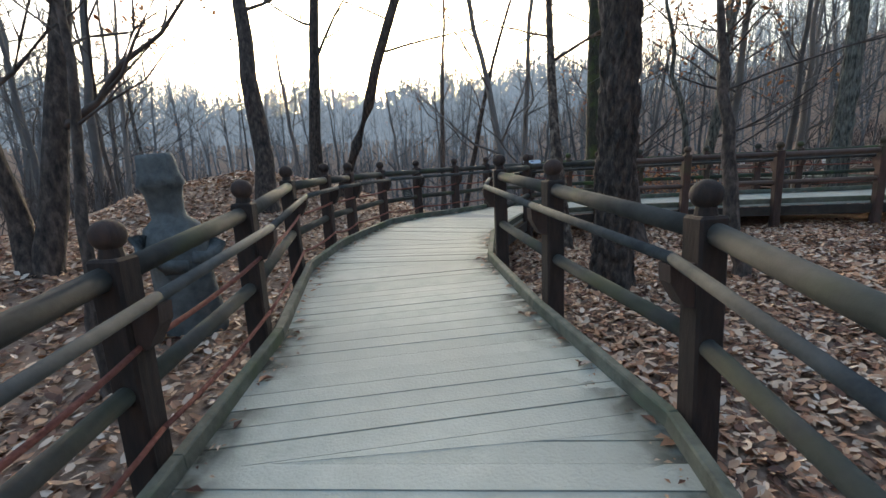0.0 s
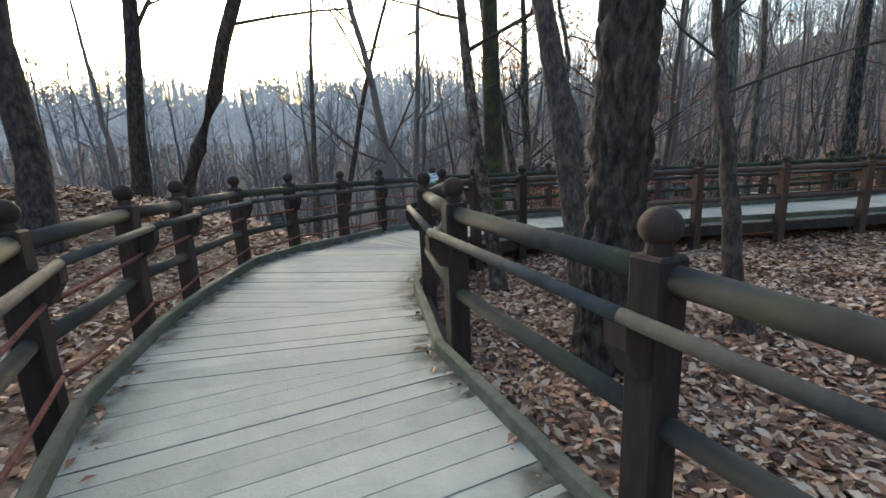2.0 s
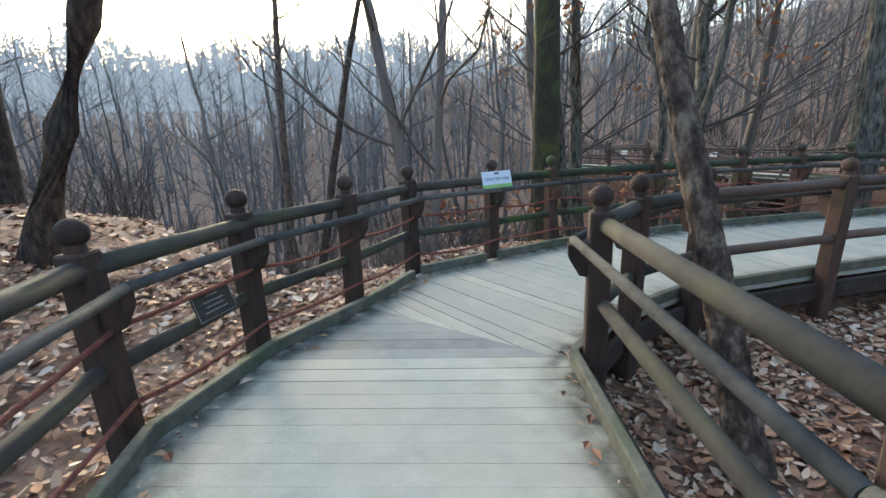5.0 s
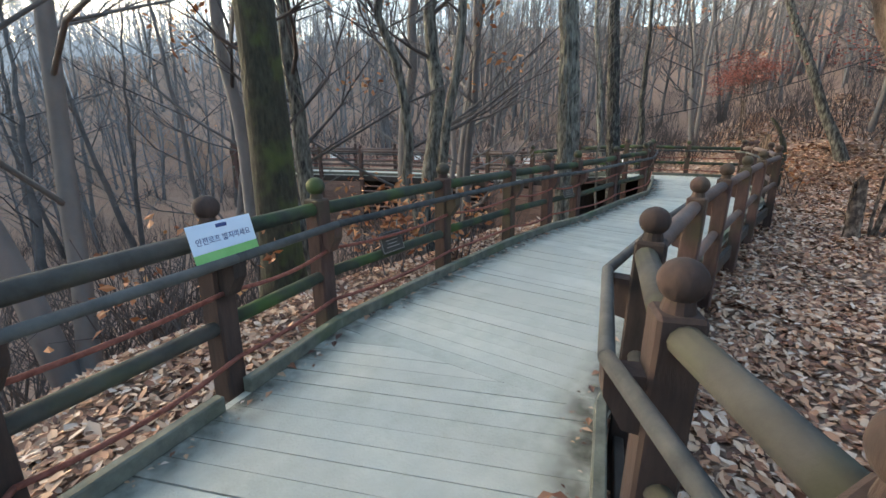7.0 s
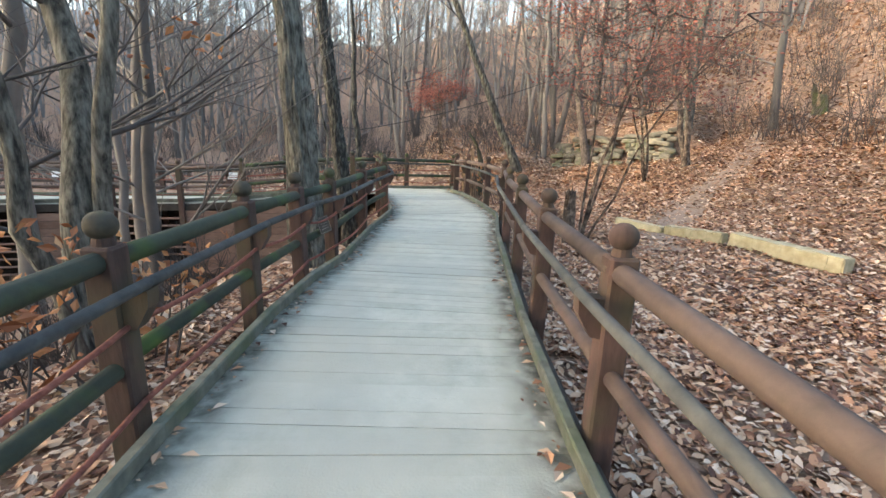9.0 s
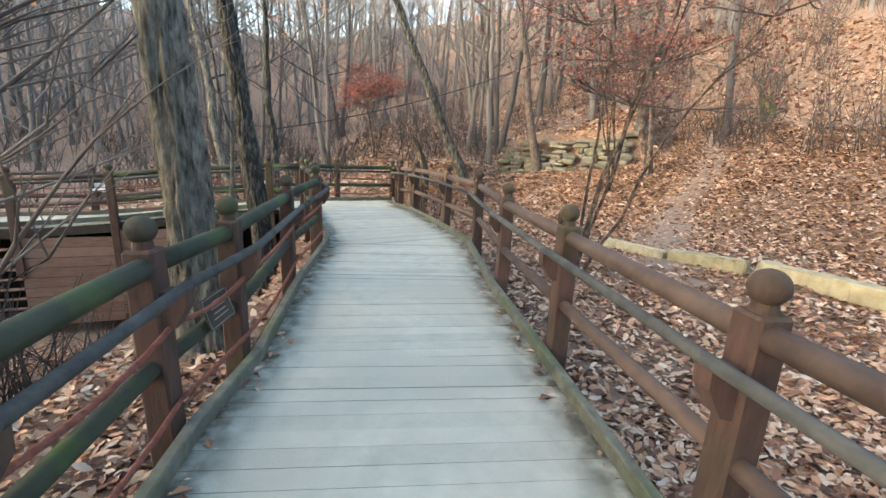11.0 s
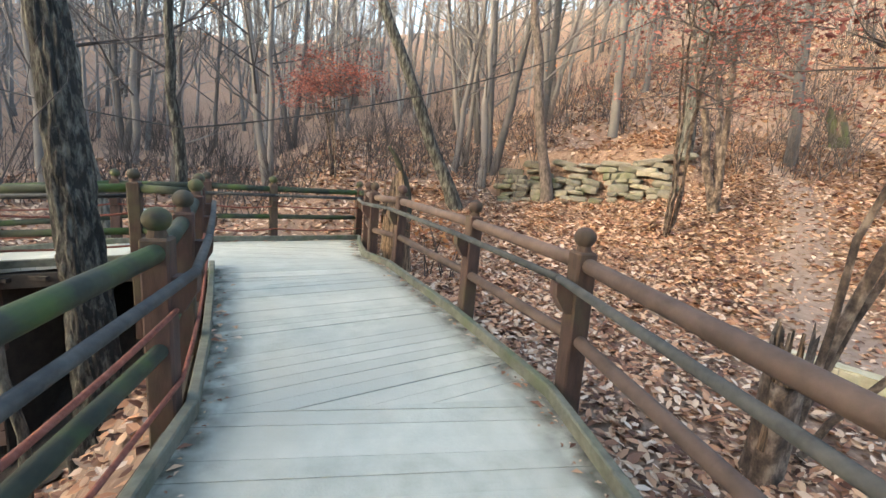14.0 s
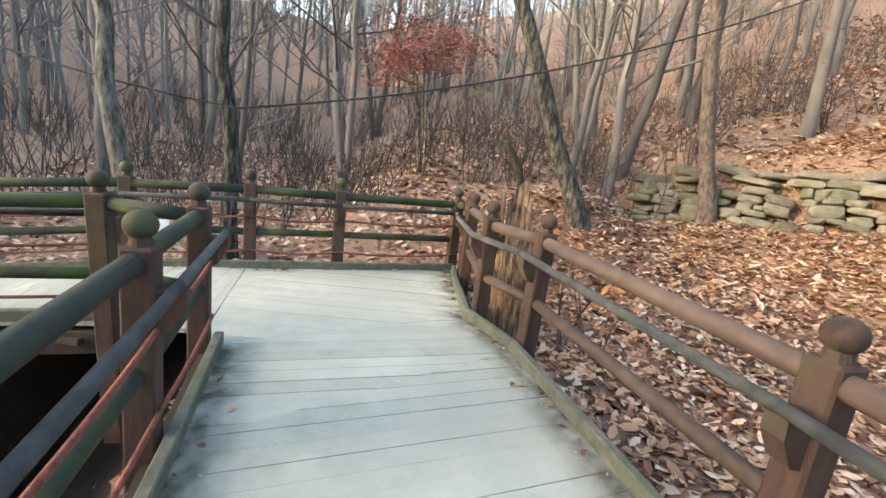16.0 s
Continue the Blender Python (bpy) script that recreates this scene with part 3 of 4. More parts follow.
tree(-4.95, 6.6, "dark furrowed oak behind the fence", h=11, r=0.2, lean=(-.9, 1.6), curve=(0, 0), seed=21, bark=M_BARK, first=.4, nb=9, sides=20, fluted=.07)
tree(-5.6, 2.4, "pair of dark trunks with rusty leaves", h=8, r=0.15, lean=(0, 0.2), curve=(0, 0), seed=22, bark=M_BARK, stems=2, first=.25, nb=9, leaf=M_OAK, leaves=500, lsize=.06)
tree(-3.3, 0.5, "thin dark crooked sapling beside the fence", h=4, r=0.05, lean=(-.1, .5), curve=(0, 0), seed=23, bark=M_BARK, first=.45, nb=5, depth=1)
tree(-5.95, 11.95, BARE, "woodland", h=13, r=0.2, lean=(1.0, .3), curve=(0, 0), seed=24, bark=M_BARK, first=.3, nb=12, sides=14)
tree(-4.4, 9.25, "grey oak leaning over the mound", h=12, r=0.15, lean=(4.6, -1.6), curve=(0, 0), seed=25, bark=M_BARK, first=.32, nb=12)
tree(-2.4, 16.6, BARE, "woodland", h=12, r=0.14, lean=(.6, 0), curve=(0, 0), seed=124, bark=M_BARK, first=.45, nb=8, stems=1)
tree(-1.8, 15.6, "slender bare oak curving outward above the ravine", h=12, r=0.13, lean=(1.6, 0), curve=(1.4, 0), seed=125, bark=M_BARK, first=.35, nb=9)
tree(18.35, 4.55, "long leaning grey trunk on the slope", h=12, r=0.16, lean=(.9, 5.0), curve=(0, 0), seed=26, bark=M_BARKG, first=.35, nb=10, sides=14)
tree(18.75, 1.95, "straight dark trunk rising above the stone wall", h=11, r=0.15, lean=(.8, 1.6), curve=(0, 0), seed=27, bark=M_BARK, first=.4, nb=9, sides=14, fluted=.05)
tree(15.25, -0.1, "pale multi-stemmed tree with split bark on the slope", h=7, r=0.10, lean=(.2, 1.0), curve=(0, 0), seed=28, bark=M_BARKP, stems=3, first=.3, nb=8, leaf=M_RED, leaves=240, lsize=.06)
tree(17.4, -0.9, "stout grey oak on the leafy slope", h=11, r=0.17, lean=(.3, -.5), curve=(0, 0), seed=128, bark=M_BARKG, first=.35, nb=9, sides=14)
tree(17.75, 10.6, "grey-white trunk with the cable tied round it", h=9, r=0.13, lean=(0, .2), curve=(0, 0), seed=29, bark=M_BARKG, first=.3, nb=9, sides=14)
tree(17.2, 11.6, "curved grey trunk beyond the far fence", h=10, r=0.14, lean=(.6, 1.6), curve=(.4, 0), seed=30, bark=M_BARKG, first=.35, nb=9, sides=14)


def maple(x, y, label, h, centre, spread, n, seed, stems=3, top=(0, 0)):
    """A thin-stemmed maple whose dry red leaves hang in flat sprays."""
    rg = random.Random(seed)
    e = thing("maple_tree", label, "tree")
    e.matrix_basis = pose(x, y, gz(x, y))
    tv, tf, lv, lf, bv, bf = [], [], [], [], [], []
    for s in range(stems):
        a = Vector((0, 0, -0.3))
        tip = Vector((centre[0] + rg.gauss(0, spread * .45), centre[1] + rg.gauss(0, spread * .45), h * rg.uniform(.85, 1.05)))
        foot = Vector((rg.uniform(-.1, .1), rg.uniform(-.1, .1), 0))
        pts = [a.lerp(tip, k / 9) + foot + Vector((rg.uniform(-.06, .06), rg.uniform(-.06, .06), 0)) + Vector((0, 0, .5 * math.sin(math.pi * k / 9))) for k in range(10)]
        tube(tv, tf, pts, [(.028 if s else .045) * (1 - .08 * k) for k in range(10)], 8, .06, rg, cap=False)
        for b in range(8):
            p = pts[rg.randint(5, 9)]
            d = Vector((rg.uniform(-1, 1), rg.uniform(-1, 1), rg.uniform(-.08, .18))).normalized()
            tips = []
            grow(bv, bf, tips, p.copy(), d, spread * rg.uniform(.5, 1.0), .014, 2, rg, 4, 0.05)
            for q, dd in tips:
                leaf_cards(lv, lf, q, max(2, n // (stems * 6 * 16)), .15, .032, rg, .8)
    put("trunk", mesh_of("trunk", tv, tf, M_BARKP, True), e)
    put("crown", mesh_of("crown", bv, bf, M_TWIG, True), e)
    put("leaves", mesh_of("leaves", lv, lf, M_RED), e)
    return e


maple(9.85, 4.8, "thin-stemmed maple leaning outward beside the torn stump", 4.4, (-0.7, -0.9), 1.3, 1000, 41, 4)
maple(15.1, 1.2, "spreading maple holding dry red leaves in flat sprays", 3.7, (-1.7, 1.6), 1.9, 2600, 42, 4)
maple(20.4, 7.6, "young red-leaved maple beyond the far fence", 2.7, (0.0, 0.1), 1.2, 2600, 43, 3)

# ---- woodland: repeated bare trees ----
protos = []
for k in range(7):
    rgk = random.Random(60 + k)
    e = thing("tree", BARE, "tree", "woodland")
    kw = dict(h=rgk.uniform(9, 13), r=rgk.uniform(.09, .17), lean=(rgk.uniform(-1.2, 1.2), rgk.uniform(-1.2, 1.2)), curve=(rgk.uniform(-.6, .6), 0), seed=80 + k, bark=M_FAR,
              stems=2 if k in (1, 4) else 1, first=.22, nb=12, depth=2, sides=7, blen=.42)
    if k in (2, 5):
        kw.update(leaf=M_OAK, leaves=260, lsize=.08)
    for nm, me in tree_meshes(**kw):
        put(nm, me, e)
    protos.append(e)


def clear(x, y):
    """No tree on the walkways, the ravine edge by the fence or the open slope."""
    pts = LEFT + RIGHT + EAST + WEST
    if min((x - a) ** 2 + (y - b) ** 2 for a, b in pts) < 2.6 ** 2:
        return False
    if -3 < x < 14 and -3 < y < 11.5:
        return False
    if 7 < x < 19.5 and -2.5 < y < 6.5:
        return False
    if -9.5 < x < -1 and -3 < y < 13:
        return False
    if -6 < x < 3 and -12 < y < 4:
        return False
    return True


rgw = random.Random(7)
count = 0
tries = 0
spots = []
while count < 230 and tries < 6000:
    tries += 1
    a = rgw.uniform(0, 2 * math.pi)
    rr = 7 + 48 * rgw.random() ** 0.75
    x, y = 5 + rr * math.cos(a), 6 + rr * math.sin(a)
    if not clear(x, y) or any((x - p) ** 2 + (y - q) ** 2 < 1.3 for p, q in spots):
        continue
    if y > 15 and x < 16 and rgw.random() < .5:
        continue
    spots.append((x, y))
    s = rgw.uniform(.75, 1.25)
    m = pose(x, y, gz(x, y), 0, 0, rgw.uniform(0, 360)) @ Matrix.Diagonal((s, s, s * rgw.uniform(.9, 1.15), 1))
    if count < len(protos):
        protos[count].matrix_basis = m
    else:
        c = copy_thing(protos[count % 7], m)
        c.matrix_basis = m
    count += 1

# bare treetops along the far ridges, uncountable, in the same glowing haze colours
rgf = random.Random(19)
for a0, a1, top, mtl, lab in ((15, 200, 21, M_HAZEN, "bare treetops along the distant ridge in glowing bluish haze colour"), (200, 375, 19, M_HAZES, "brown bare treetops along the distant slope in glowing haze colour")):
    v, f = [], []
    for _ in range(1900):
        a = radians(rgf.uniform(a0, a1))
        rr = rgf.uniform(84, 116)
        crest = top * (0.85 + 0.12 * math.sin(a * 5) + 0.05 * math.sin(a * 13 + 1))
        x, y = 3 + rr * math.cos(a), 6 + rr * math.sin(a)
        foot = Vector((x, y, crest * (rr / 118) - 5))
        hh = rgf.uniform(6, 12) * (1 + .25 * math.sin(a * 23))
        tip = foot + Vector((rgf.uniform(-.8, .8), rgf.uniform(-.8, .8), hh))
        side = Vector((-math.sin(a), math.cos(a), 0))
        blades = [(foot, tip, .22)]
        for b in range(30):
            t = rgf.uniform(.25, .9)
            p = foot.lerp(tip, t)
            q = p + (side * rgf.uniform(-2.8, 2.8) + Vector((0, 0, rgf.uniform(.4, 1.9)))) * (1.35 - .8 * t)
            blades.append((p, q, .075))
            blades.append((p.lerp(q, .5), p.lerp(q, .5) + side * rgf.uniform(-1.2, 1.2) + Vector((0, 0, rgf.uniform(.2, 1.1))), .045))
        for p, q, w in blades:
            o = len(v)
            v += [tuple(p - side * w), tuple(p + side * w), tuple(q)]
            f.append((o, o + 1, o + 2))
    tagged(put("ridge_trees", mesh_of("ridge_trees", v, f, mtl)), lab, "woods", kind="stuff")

# far thicket, with distance haze in its colour, and undergrowth, uncountable
rgt = random.Random(9)
for r0, r1, a0, a1, n, mtl, lab in ((24, 50, 0, 360, 1000, M_THICK_HAZE, "dense bare winter woodland across the ravine"), (54, 84, 15, 200, 1500, M_HAZEN, "bare woodland far across the ravine painted in glowing bluish haze"), (56, 84, 200, 375, 900, M_HAZES, "brown bare woodland far up the slope painted in glowing haze")):
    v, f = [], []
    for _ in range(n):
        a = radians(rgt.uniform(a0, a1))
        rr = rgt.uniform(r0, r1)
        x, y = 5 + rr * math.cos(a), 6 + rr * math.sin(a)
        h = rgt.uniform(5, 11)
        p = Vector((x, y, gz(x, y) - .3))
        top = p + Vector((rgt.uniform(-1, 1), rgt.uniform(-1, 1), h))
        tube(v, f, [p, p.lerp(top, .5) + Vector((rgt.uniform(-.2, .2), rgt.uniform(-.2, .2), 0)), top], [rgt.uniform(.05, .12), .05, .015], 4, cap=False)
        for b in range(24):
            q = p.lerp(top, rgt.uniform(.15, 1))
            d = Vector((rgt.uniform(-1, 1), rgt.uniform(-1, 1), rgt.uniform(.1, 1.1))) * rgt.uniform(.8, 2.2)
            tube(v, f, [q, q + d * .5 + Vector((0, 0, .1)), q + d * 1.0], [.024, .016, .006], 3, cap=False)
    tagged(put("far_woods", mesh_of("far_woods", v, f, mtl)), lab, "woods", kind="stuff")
v, f = [], []
for _ in range(2600):
    a = rgt.uniform(0, 2 * math.pi)
    rr = rgt.uniform(6, 34)
    x, y = 5 + rr * math.cos(a), 6 + rr * math.sin(a)
    if not clear(x, y):
        continue
    z = gz(x, y)
    for b in range(8):
        p = Vector((x + rgt.uniform(-.3, .3), y + rgt.uniform(-.3, .3), z - .05))
        d = Vector((rgt.uniform(-.6, .6), rgt.uniform(-.6, .6), rgt.uniform(.7, 1.6)))
        m1 = p + d * .55 + Vector((rgt.uniform(-.1, .1), rgt.uniform(-.1, .1), 0))
        tube(v, f, [p, m1, p + d * 1.1], [.012, .009, .004], 3, cap=False)
        for c in range(2):
            e2 = m1 + Vector((rgt.uniform(-.5, .5), rgt.uniform(-.5, .5), rgt.uniform(.1, .5)))
            tube(v, f, [m1, e2], [.006, .003], 3, cap=False)
tagged(put("undergrowth", mesh_of("undergrowth", v, f, M_TWIG)), "leafless brown shrubs and twigs", "shrubs", kind="stuff")

# oak shrub with tan leaves behind the fence, above the ravine
v, f, lv, lf = [], [], [], []
for cx, cy in ((3.6, 10.4), (4.5, 10.6), (4.1, 10.9), (4.9, 10.2), (14.9, 6.0), (1.2, 11.0)):
    for b in range(7):
        p = Vector((cx + rgt.uniform(-.25, .25), cy + rgt.uniform(-.25, .25), gz(cx, cy)))
        q = p + Vector((rgt.uniform(-.5, .5), rgt.uniform(-.5, .5), rgt.uniform(.5, 1.1)))
        tube(v, f, [p, p.lerp(q, .5) + Vector((.04, 0, .05)), q], [.012, .009, .004], 4, cap=False)
        leaf_cards(lv, lf, q, 14, .16, .06, rgt)
bush = thing("oak_shrub", "low oak shrubs with withered tan leaves", "shrub", kind="stuff")
put("stems", mesh_of("stems", v, f, M_TWIG), bush)
put("leaves", mesh_of("leaves", lv, lf, M_OAK), bush)


# ---- fallen leaves ----
def litter(name, n, region, size, seed, mtl, label):
    rg = np.random.RandomState(seed)
    x0, x1, y0, y1 = region
    x, y = rg.uniform(x0, x1, n), rg.uniform(y0, y1, n)
    tp = np.array(trail_pts)
    near = np.min((x[:, None] - tp[None, :, 0]) ** 2 + (y[:, None] - tp[None, :, 1]) ** 2, 1) < .34
    keep = ~(near & (rg.uniform(0, 1, n) < .35)) & ~((x > 12.7) & (x < 16.2) & (y > 9.8))
    x, y = x[keep], y[keep]
    n = len(x)
    z = ground_z(x, y) + rg.uniform(0.005, 0.05, n)
    ang, s = rg.uniform(0, 2 * np.pi, n), size * rg.uniform(.5, 1.35, n)
    c, si = np.cos(ang), np.sin(ang)
    shape = [(-1, 0, 0), (-.35, .46, .5), (.4, .4, .35), (1.05, 0, 0.1), (.35, -.44, .4), (-.4, -.42, .55)]
    tx, ty, cu = rg.uniform(-.55, .55, n), rg.uniform(-.55, .55, n), rg.uniform(-.25, .5, n)
    V = np.zeros((n, 6, 3))
    for k, (u, w, q) in enumerate(shape):
        lx, ly = u * s, w * s
        V[:, k, 0], V[:, k, 1] = x + c * lx - si * ly, y + si * lx + c * ly
        V[:, k, 2] = z + tx * lx + ty * ly + q * cu * s
    F = (np.arange(n)[:, None] * 6 + np.array([[0, 1, 2, 3, 4, 5]])).reshape(-1, 6)
    quad = np.concatenate([F[:, [0, 1, 2, 3]], F[:, [0, 3, 4, 5]]])
    return tagged(put(name, mesh_of(name, V.reshape(-1, 3).tolist(), quad.tolist(), mtl)), label, "leaves", kind="stuff")


LAB = "curled brown, tan and russet fallen leaves covering the ground"
litter("leaf_litter", 54000, (-0.6, 6.5, -3.5, 7.0), .042, 1, M_LEAF, LAB)
litter("leaf_litter", 34000, (-8, -1.2, -3.5, 9.5), .042, 2, M_LEAF, LAB)
litter("leaf_litter", 28000, (-1.5, 8, 8.6, 12.5), .042, 3, M_LEAF, LAB)
litter("leaf_litter", 84000, (5, 19, -4.5, 7.2), .046, 4, M_LEAF, LAB)
litter("leaf_litter", 16000, (8, 26, 7, 16), .07, 5, M_LEAF, LAB)
litter("leaf_litter", 22000, (12, 28, -12, 8), .08, 6, M_LEAF, LAB)
litter("leaf_litter", 9000, (-12, 0, 8, 16), .07, 7, M_LEAF, LAB)


# ---- things along the walk ----
def stone_figure():
    """Weathered standing stone figure with a flat-topped hat, one plain mesh."""
    v, f = [], []
    prof = [(0.30, 0), (0.34, .15), (0.31, .5), (0.29, .85), (0.31, 1.05), (0.27, 1.2), (0.17, 1.28), (0.16, 1.36), (0.18, 1.5), (0.2, 1.56), (0.23, 1.6), (0.2, 1.68), (0.18, 1.84), (0.165, 1.88), (0.0, 1.89)]
    n = 20
    rg = random.Random(3)
    for r, z in prof:
        for k in range(n):
            a = 2 * math.pi * k / n
            q = r * (1 + .12 * math.cos(2 * a)) * (1 + rg.uniform(-.025, .025))
            belly = .07 * math.exp(-((z - .85) / .2) ** 2) * max(0, math.cos(a))
            v.append((math.cos(a) * (q * .85 + belly), math.sin(a) * q, z))
    for i in range(len(prof) - 1):
        for k in range(n):
            k2 = (k + 1) % n
            f.append((i * n + k, i * n + k2, (i + 1) * n + k2, (i + 1) * n + k))
    for s in (-1, 1):
        arm = [Vector((.03, s * .3, 1.15)), Vector((.12, s * .33, .95)), Vector((.26, s * .18, .86)), Vector((.33, s * .02, .88 + .04 * s))]
        tube(v, f, arm, [.085, .085, .075, .06], 10)
    return mesh_of("stone_statue", v, f, M_STATUE, True)


tagged(put("stone_statue", stone_figure(), None, pose(-3.45, 1.75, gz(-3.45, 1.75) - 0.12, 4, 0, -40) @ Matrix.Scale(.93, 4)), "grey weathered stone figure standing in leaves behind the fence", "statue")


def split_stump(x, y, r, h, lean, seed, label, name):
    rg = random.Random(seed)
    e = thing(name, label, "stump")
    e.matrix_basis = pose(x, y, gz(x, y))
    v, f = [], []
    n, rows = 16, 9
    for i in range(rows):
        t = i / (rows - 1)
        for k in range(n):
            a = 2 * math.pi * k / n
            rr = r * (1.35 - .35 * min(1, t * 3)) * (1 + .16 * math.sin(3 * a + seed) + rg.uniform(-.06, .06))
            hh = -.2 + (h + .2) * t * (1 + (.0 if i < rows - 1 else .25 * math.sin(2 * a + seed) + rg.uniform(-.12, .1)))
            v.append((rr * math.cos(a) + lean[0] * t, rr * math.sin(a) + lean[1] * t, hh))
    for i in range(rows - 1):
        for k in range(n):
            k2 = (k + 1) % n
            f.append((i * n + k, i * n + k2, (i + 1) * n + k2, (i + 1) * n + k))
    put("bark", mesh_of("bark", v, f, M_RAWWOOD if h > 1 else M_BARKM if r > .15 else M_BARKP, True), e)
    v, f = [], []
    for k in range(14):
        a = rg.uniform(0, 6.28)
        q = r * rg.uniform(.2, .95)
        p = Vector((q * math.cos(a) + lean[0] * .5, q * math.sin(a) + lean[1] * .5, h * .3))
        tube(v, f, [p, p + Vector((lean[0] * .5, lean[1] * .5, h * rg.uniform(.62, .98)))], [r * .3, r * .06], 5)
    put("splintered_heartwood", mesh_of("splintered_heartwood", v, f, M_RAWWOOD), e, None, "pale splintered heartwood")
    return e


split_stump(9.72, 5.1, .11, .85, (-.05, .05), 1, "split grey stump with torn pale wood beside the fence", "tree_stump")
split_stump(15.35, 6.62, .22, 1.3, (-.12, .1), 2, "mossy broken tree stump torn open above the curb", "tree_stump")
split_stump(16.3, -4.8, .2, .7, (.3, 0), 5, "dark rotten stump on the leafy slope", "tree_stump")

# curved dead stem above the broken stump
v, f = [], []
arc = [Vector((16.6 + .05 * k, 6.3 - .03 * k, gz(16.6, 6.3) + .3 * k)) + Vector((-.09 * max(0, k - 3) ** 1.4 * .5, .13 * max(0, k - 3) ** 1.4 * .5, -.02 * max(0, k - 4) ** 2)) for k in range(9)]
tube(v, f, arc, [.12, .11, .1, .09, .085, .075, .06, .05, .03], 10, .06, random.Random(2))
tagged(put("dead_stem", mesh_of("dead_stem", v, f, M_BARKM, True)), "dark curved dead stem bending over the fence", "branch")


def squared_log(a, b, w, label, seed):
    a, b = Vector((a[0], a[1], gz(*a) + w * .42)), Vector((b[0], b[1], gz(*b) + w * .42))
    d = b - a
    bm = bmesh.new()
    bmesh.ops.create_cube(bm, size=1, matrix=Matrix.Diagonal((w, w * .9, d.length, 1)))
    bmesh.ops.subdivide_edges(bm, edges=[e for e in bm.edges if abs((e.verts[0].co - e.verts[1].co).z) > .1], cuts=7)
    bmesh.ops.bevel(bm, geom=bm.edges[:], offset=.02, segments=2, affect='EDGES')
    rg = random.Random(seed)
    for q in bm.verts:
        q.co += Vector((rg.uniform(-.008, .008), rg.uniform(-.008, .008), rg.uniform(-.01, .01)))
    m = Matrix.Translation((a + b) / 2) @ d.to_track_quat('Z', 'Y').to_matrix().to_4x4()
    tagged(put("edging_log", bm_mesh("edging_log", bm, M_LOG, False), None, m), label, "log", "edging logs")


squared_log((11.2, 3.55), (10.12, 3.05), .2, "weathered squared timber lying on the leaf litter", 1)
squared_log((10.08, 2.98), (9.05, 2.45), .25, "pale weathered squared timber edging the path", 2)
squared_log((8.95, 2.36), (7.3, 1.75), .28, "mossy yellowish squared timber edging the path", 3)

# dry-stone wall
wall = thing("stone_wall", "low tumbled dry-stone wall of flat mossy stones", "wall")
rgs = random.Random(12)
WA, WB = Vector((19.75, 3.0, 0)), Vector((16.7, -0.35, 0))
stone_me = []
for k in range(6):
    bm = bmesh.new()
    bmesh.ops.create_icosphere(bm, subdivisions=2, radius=.5)
    for q in bm.verts:
        q.co = Vector((math.copysign(abs(q.co.x * 2) ** .55 * .5, q.co.x), math.copysign(abs(q.co.y * 2) ** .6 * .5, q.co.y), math.copysign(abs(q.co.z * 2) ** .5 * .5, q.co.z)))
        q.co *= rgs.uniform(.86, 1.08)
    stone_me.append(bm_mesh("stone", bm, M_STONE))
for row in range(8):
    t = rgs.uniform(0, .05)
    while t < 1:
        w = rgs.uniform(.2, .55) if row < 6 else rgs.uniform(.4, .8)
        p = WA.lerp(WB, t)
        nrm = Vector((.74, -.67, 0))
        if rgs.random() > (.03 + .05 * row):
            base = gz(p.x - .12, p.y + .11)
            put("stone", stone_me[rgs.randrange(6)], wall, Matrix.Translation((p.x + nrm.x * row * .07, p.y + nrm.y * row * .07, base - .05 + row * .155 + rgs.uniform(-.035, .035))) @ pose(0, 0, 0, rgs.uniform(-11, 11), rgs.uniform(-11, 11), 47 + rgs.uniform(-22, 22)) @ Matrix.Diagonal((w * 1.05, rgs.uniform(.25, .42), rgs.uniform(.1, .24), 1)))
        t += w / (WB - WA).length

# overhead cable
v, f = [], []
ca, cb = Vector((17.64, 10.5, 1.85)), Vector((19.5, -1.6, 6.3))
tube(v, f, [ca.lerp(cb, k / 20) - Vector((0, 0, .55 * 4 * (k / 20) * (1 - k / 20))) for k in range(21)], [.016] * 21, 6)
cc = Vector((17.9, 18.0, 3.6))
tube(v, f, [ca.lerp(cc, k / 10) - Vector((0, 0, .3 * 4 * (k / 10) * (1 - k / 10))) for k in range(11)], [.014] * 11, 6)
tagged(put("cable", mesh_of("cable", v, f, M_CABLE)), "black cable slung between trees above the slope", "cable")


# ---- signs ----
def flat_part(name, w, h, d, material, parent, m, label=""):
    return put(name, bm_mesh(name, box_bm(w, h, d, .002), material), parent, m, label)


def on_rail(a, b, t, z):
    p = a.lerp(b, t)
    d = b - a
    return p + Vector((0, 0, z)), math.degrees(math.atan2(d.y, d.x))


# safety notice on the top rail by the ninth post
pp = PL[12]
sd = (PL[13] - PL[11])
yaw = math.degrees(math.atan2(sd.y, sd.x))
sign = thing("safety_sign", "light blue and green notice plate fixed on the top rail", "sign")
sign.matrix_basis = pose(pp.x + NL[12].x * .10, pp.y + NL[12].y * .10, pp.z + 0.93, 90, 0, yaw) @ pose(0, 0, 0, -14, 0, 0)
flat_part("plate", .42, .15, .006, M_SIGNB, sign, pose(0, .025, 0))
flat_part("green_band", .42, .055, .006, M_SIGNG, sign, pose(0, -.0775, 0), "green lower band")
flat_part("emblem", .07, .02, .002, M_INK, sign, pose(.0, .075, .0065), "pale blue emblem")
txt = bpy.data.curves.new("lettering", 'FONT')
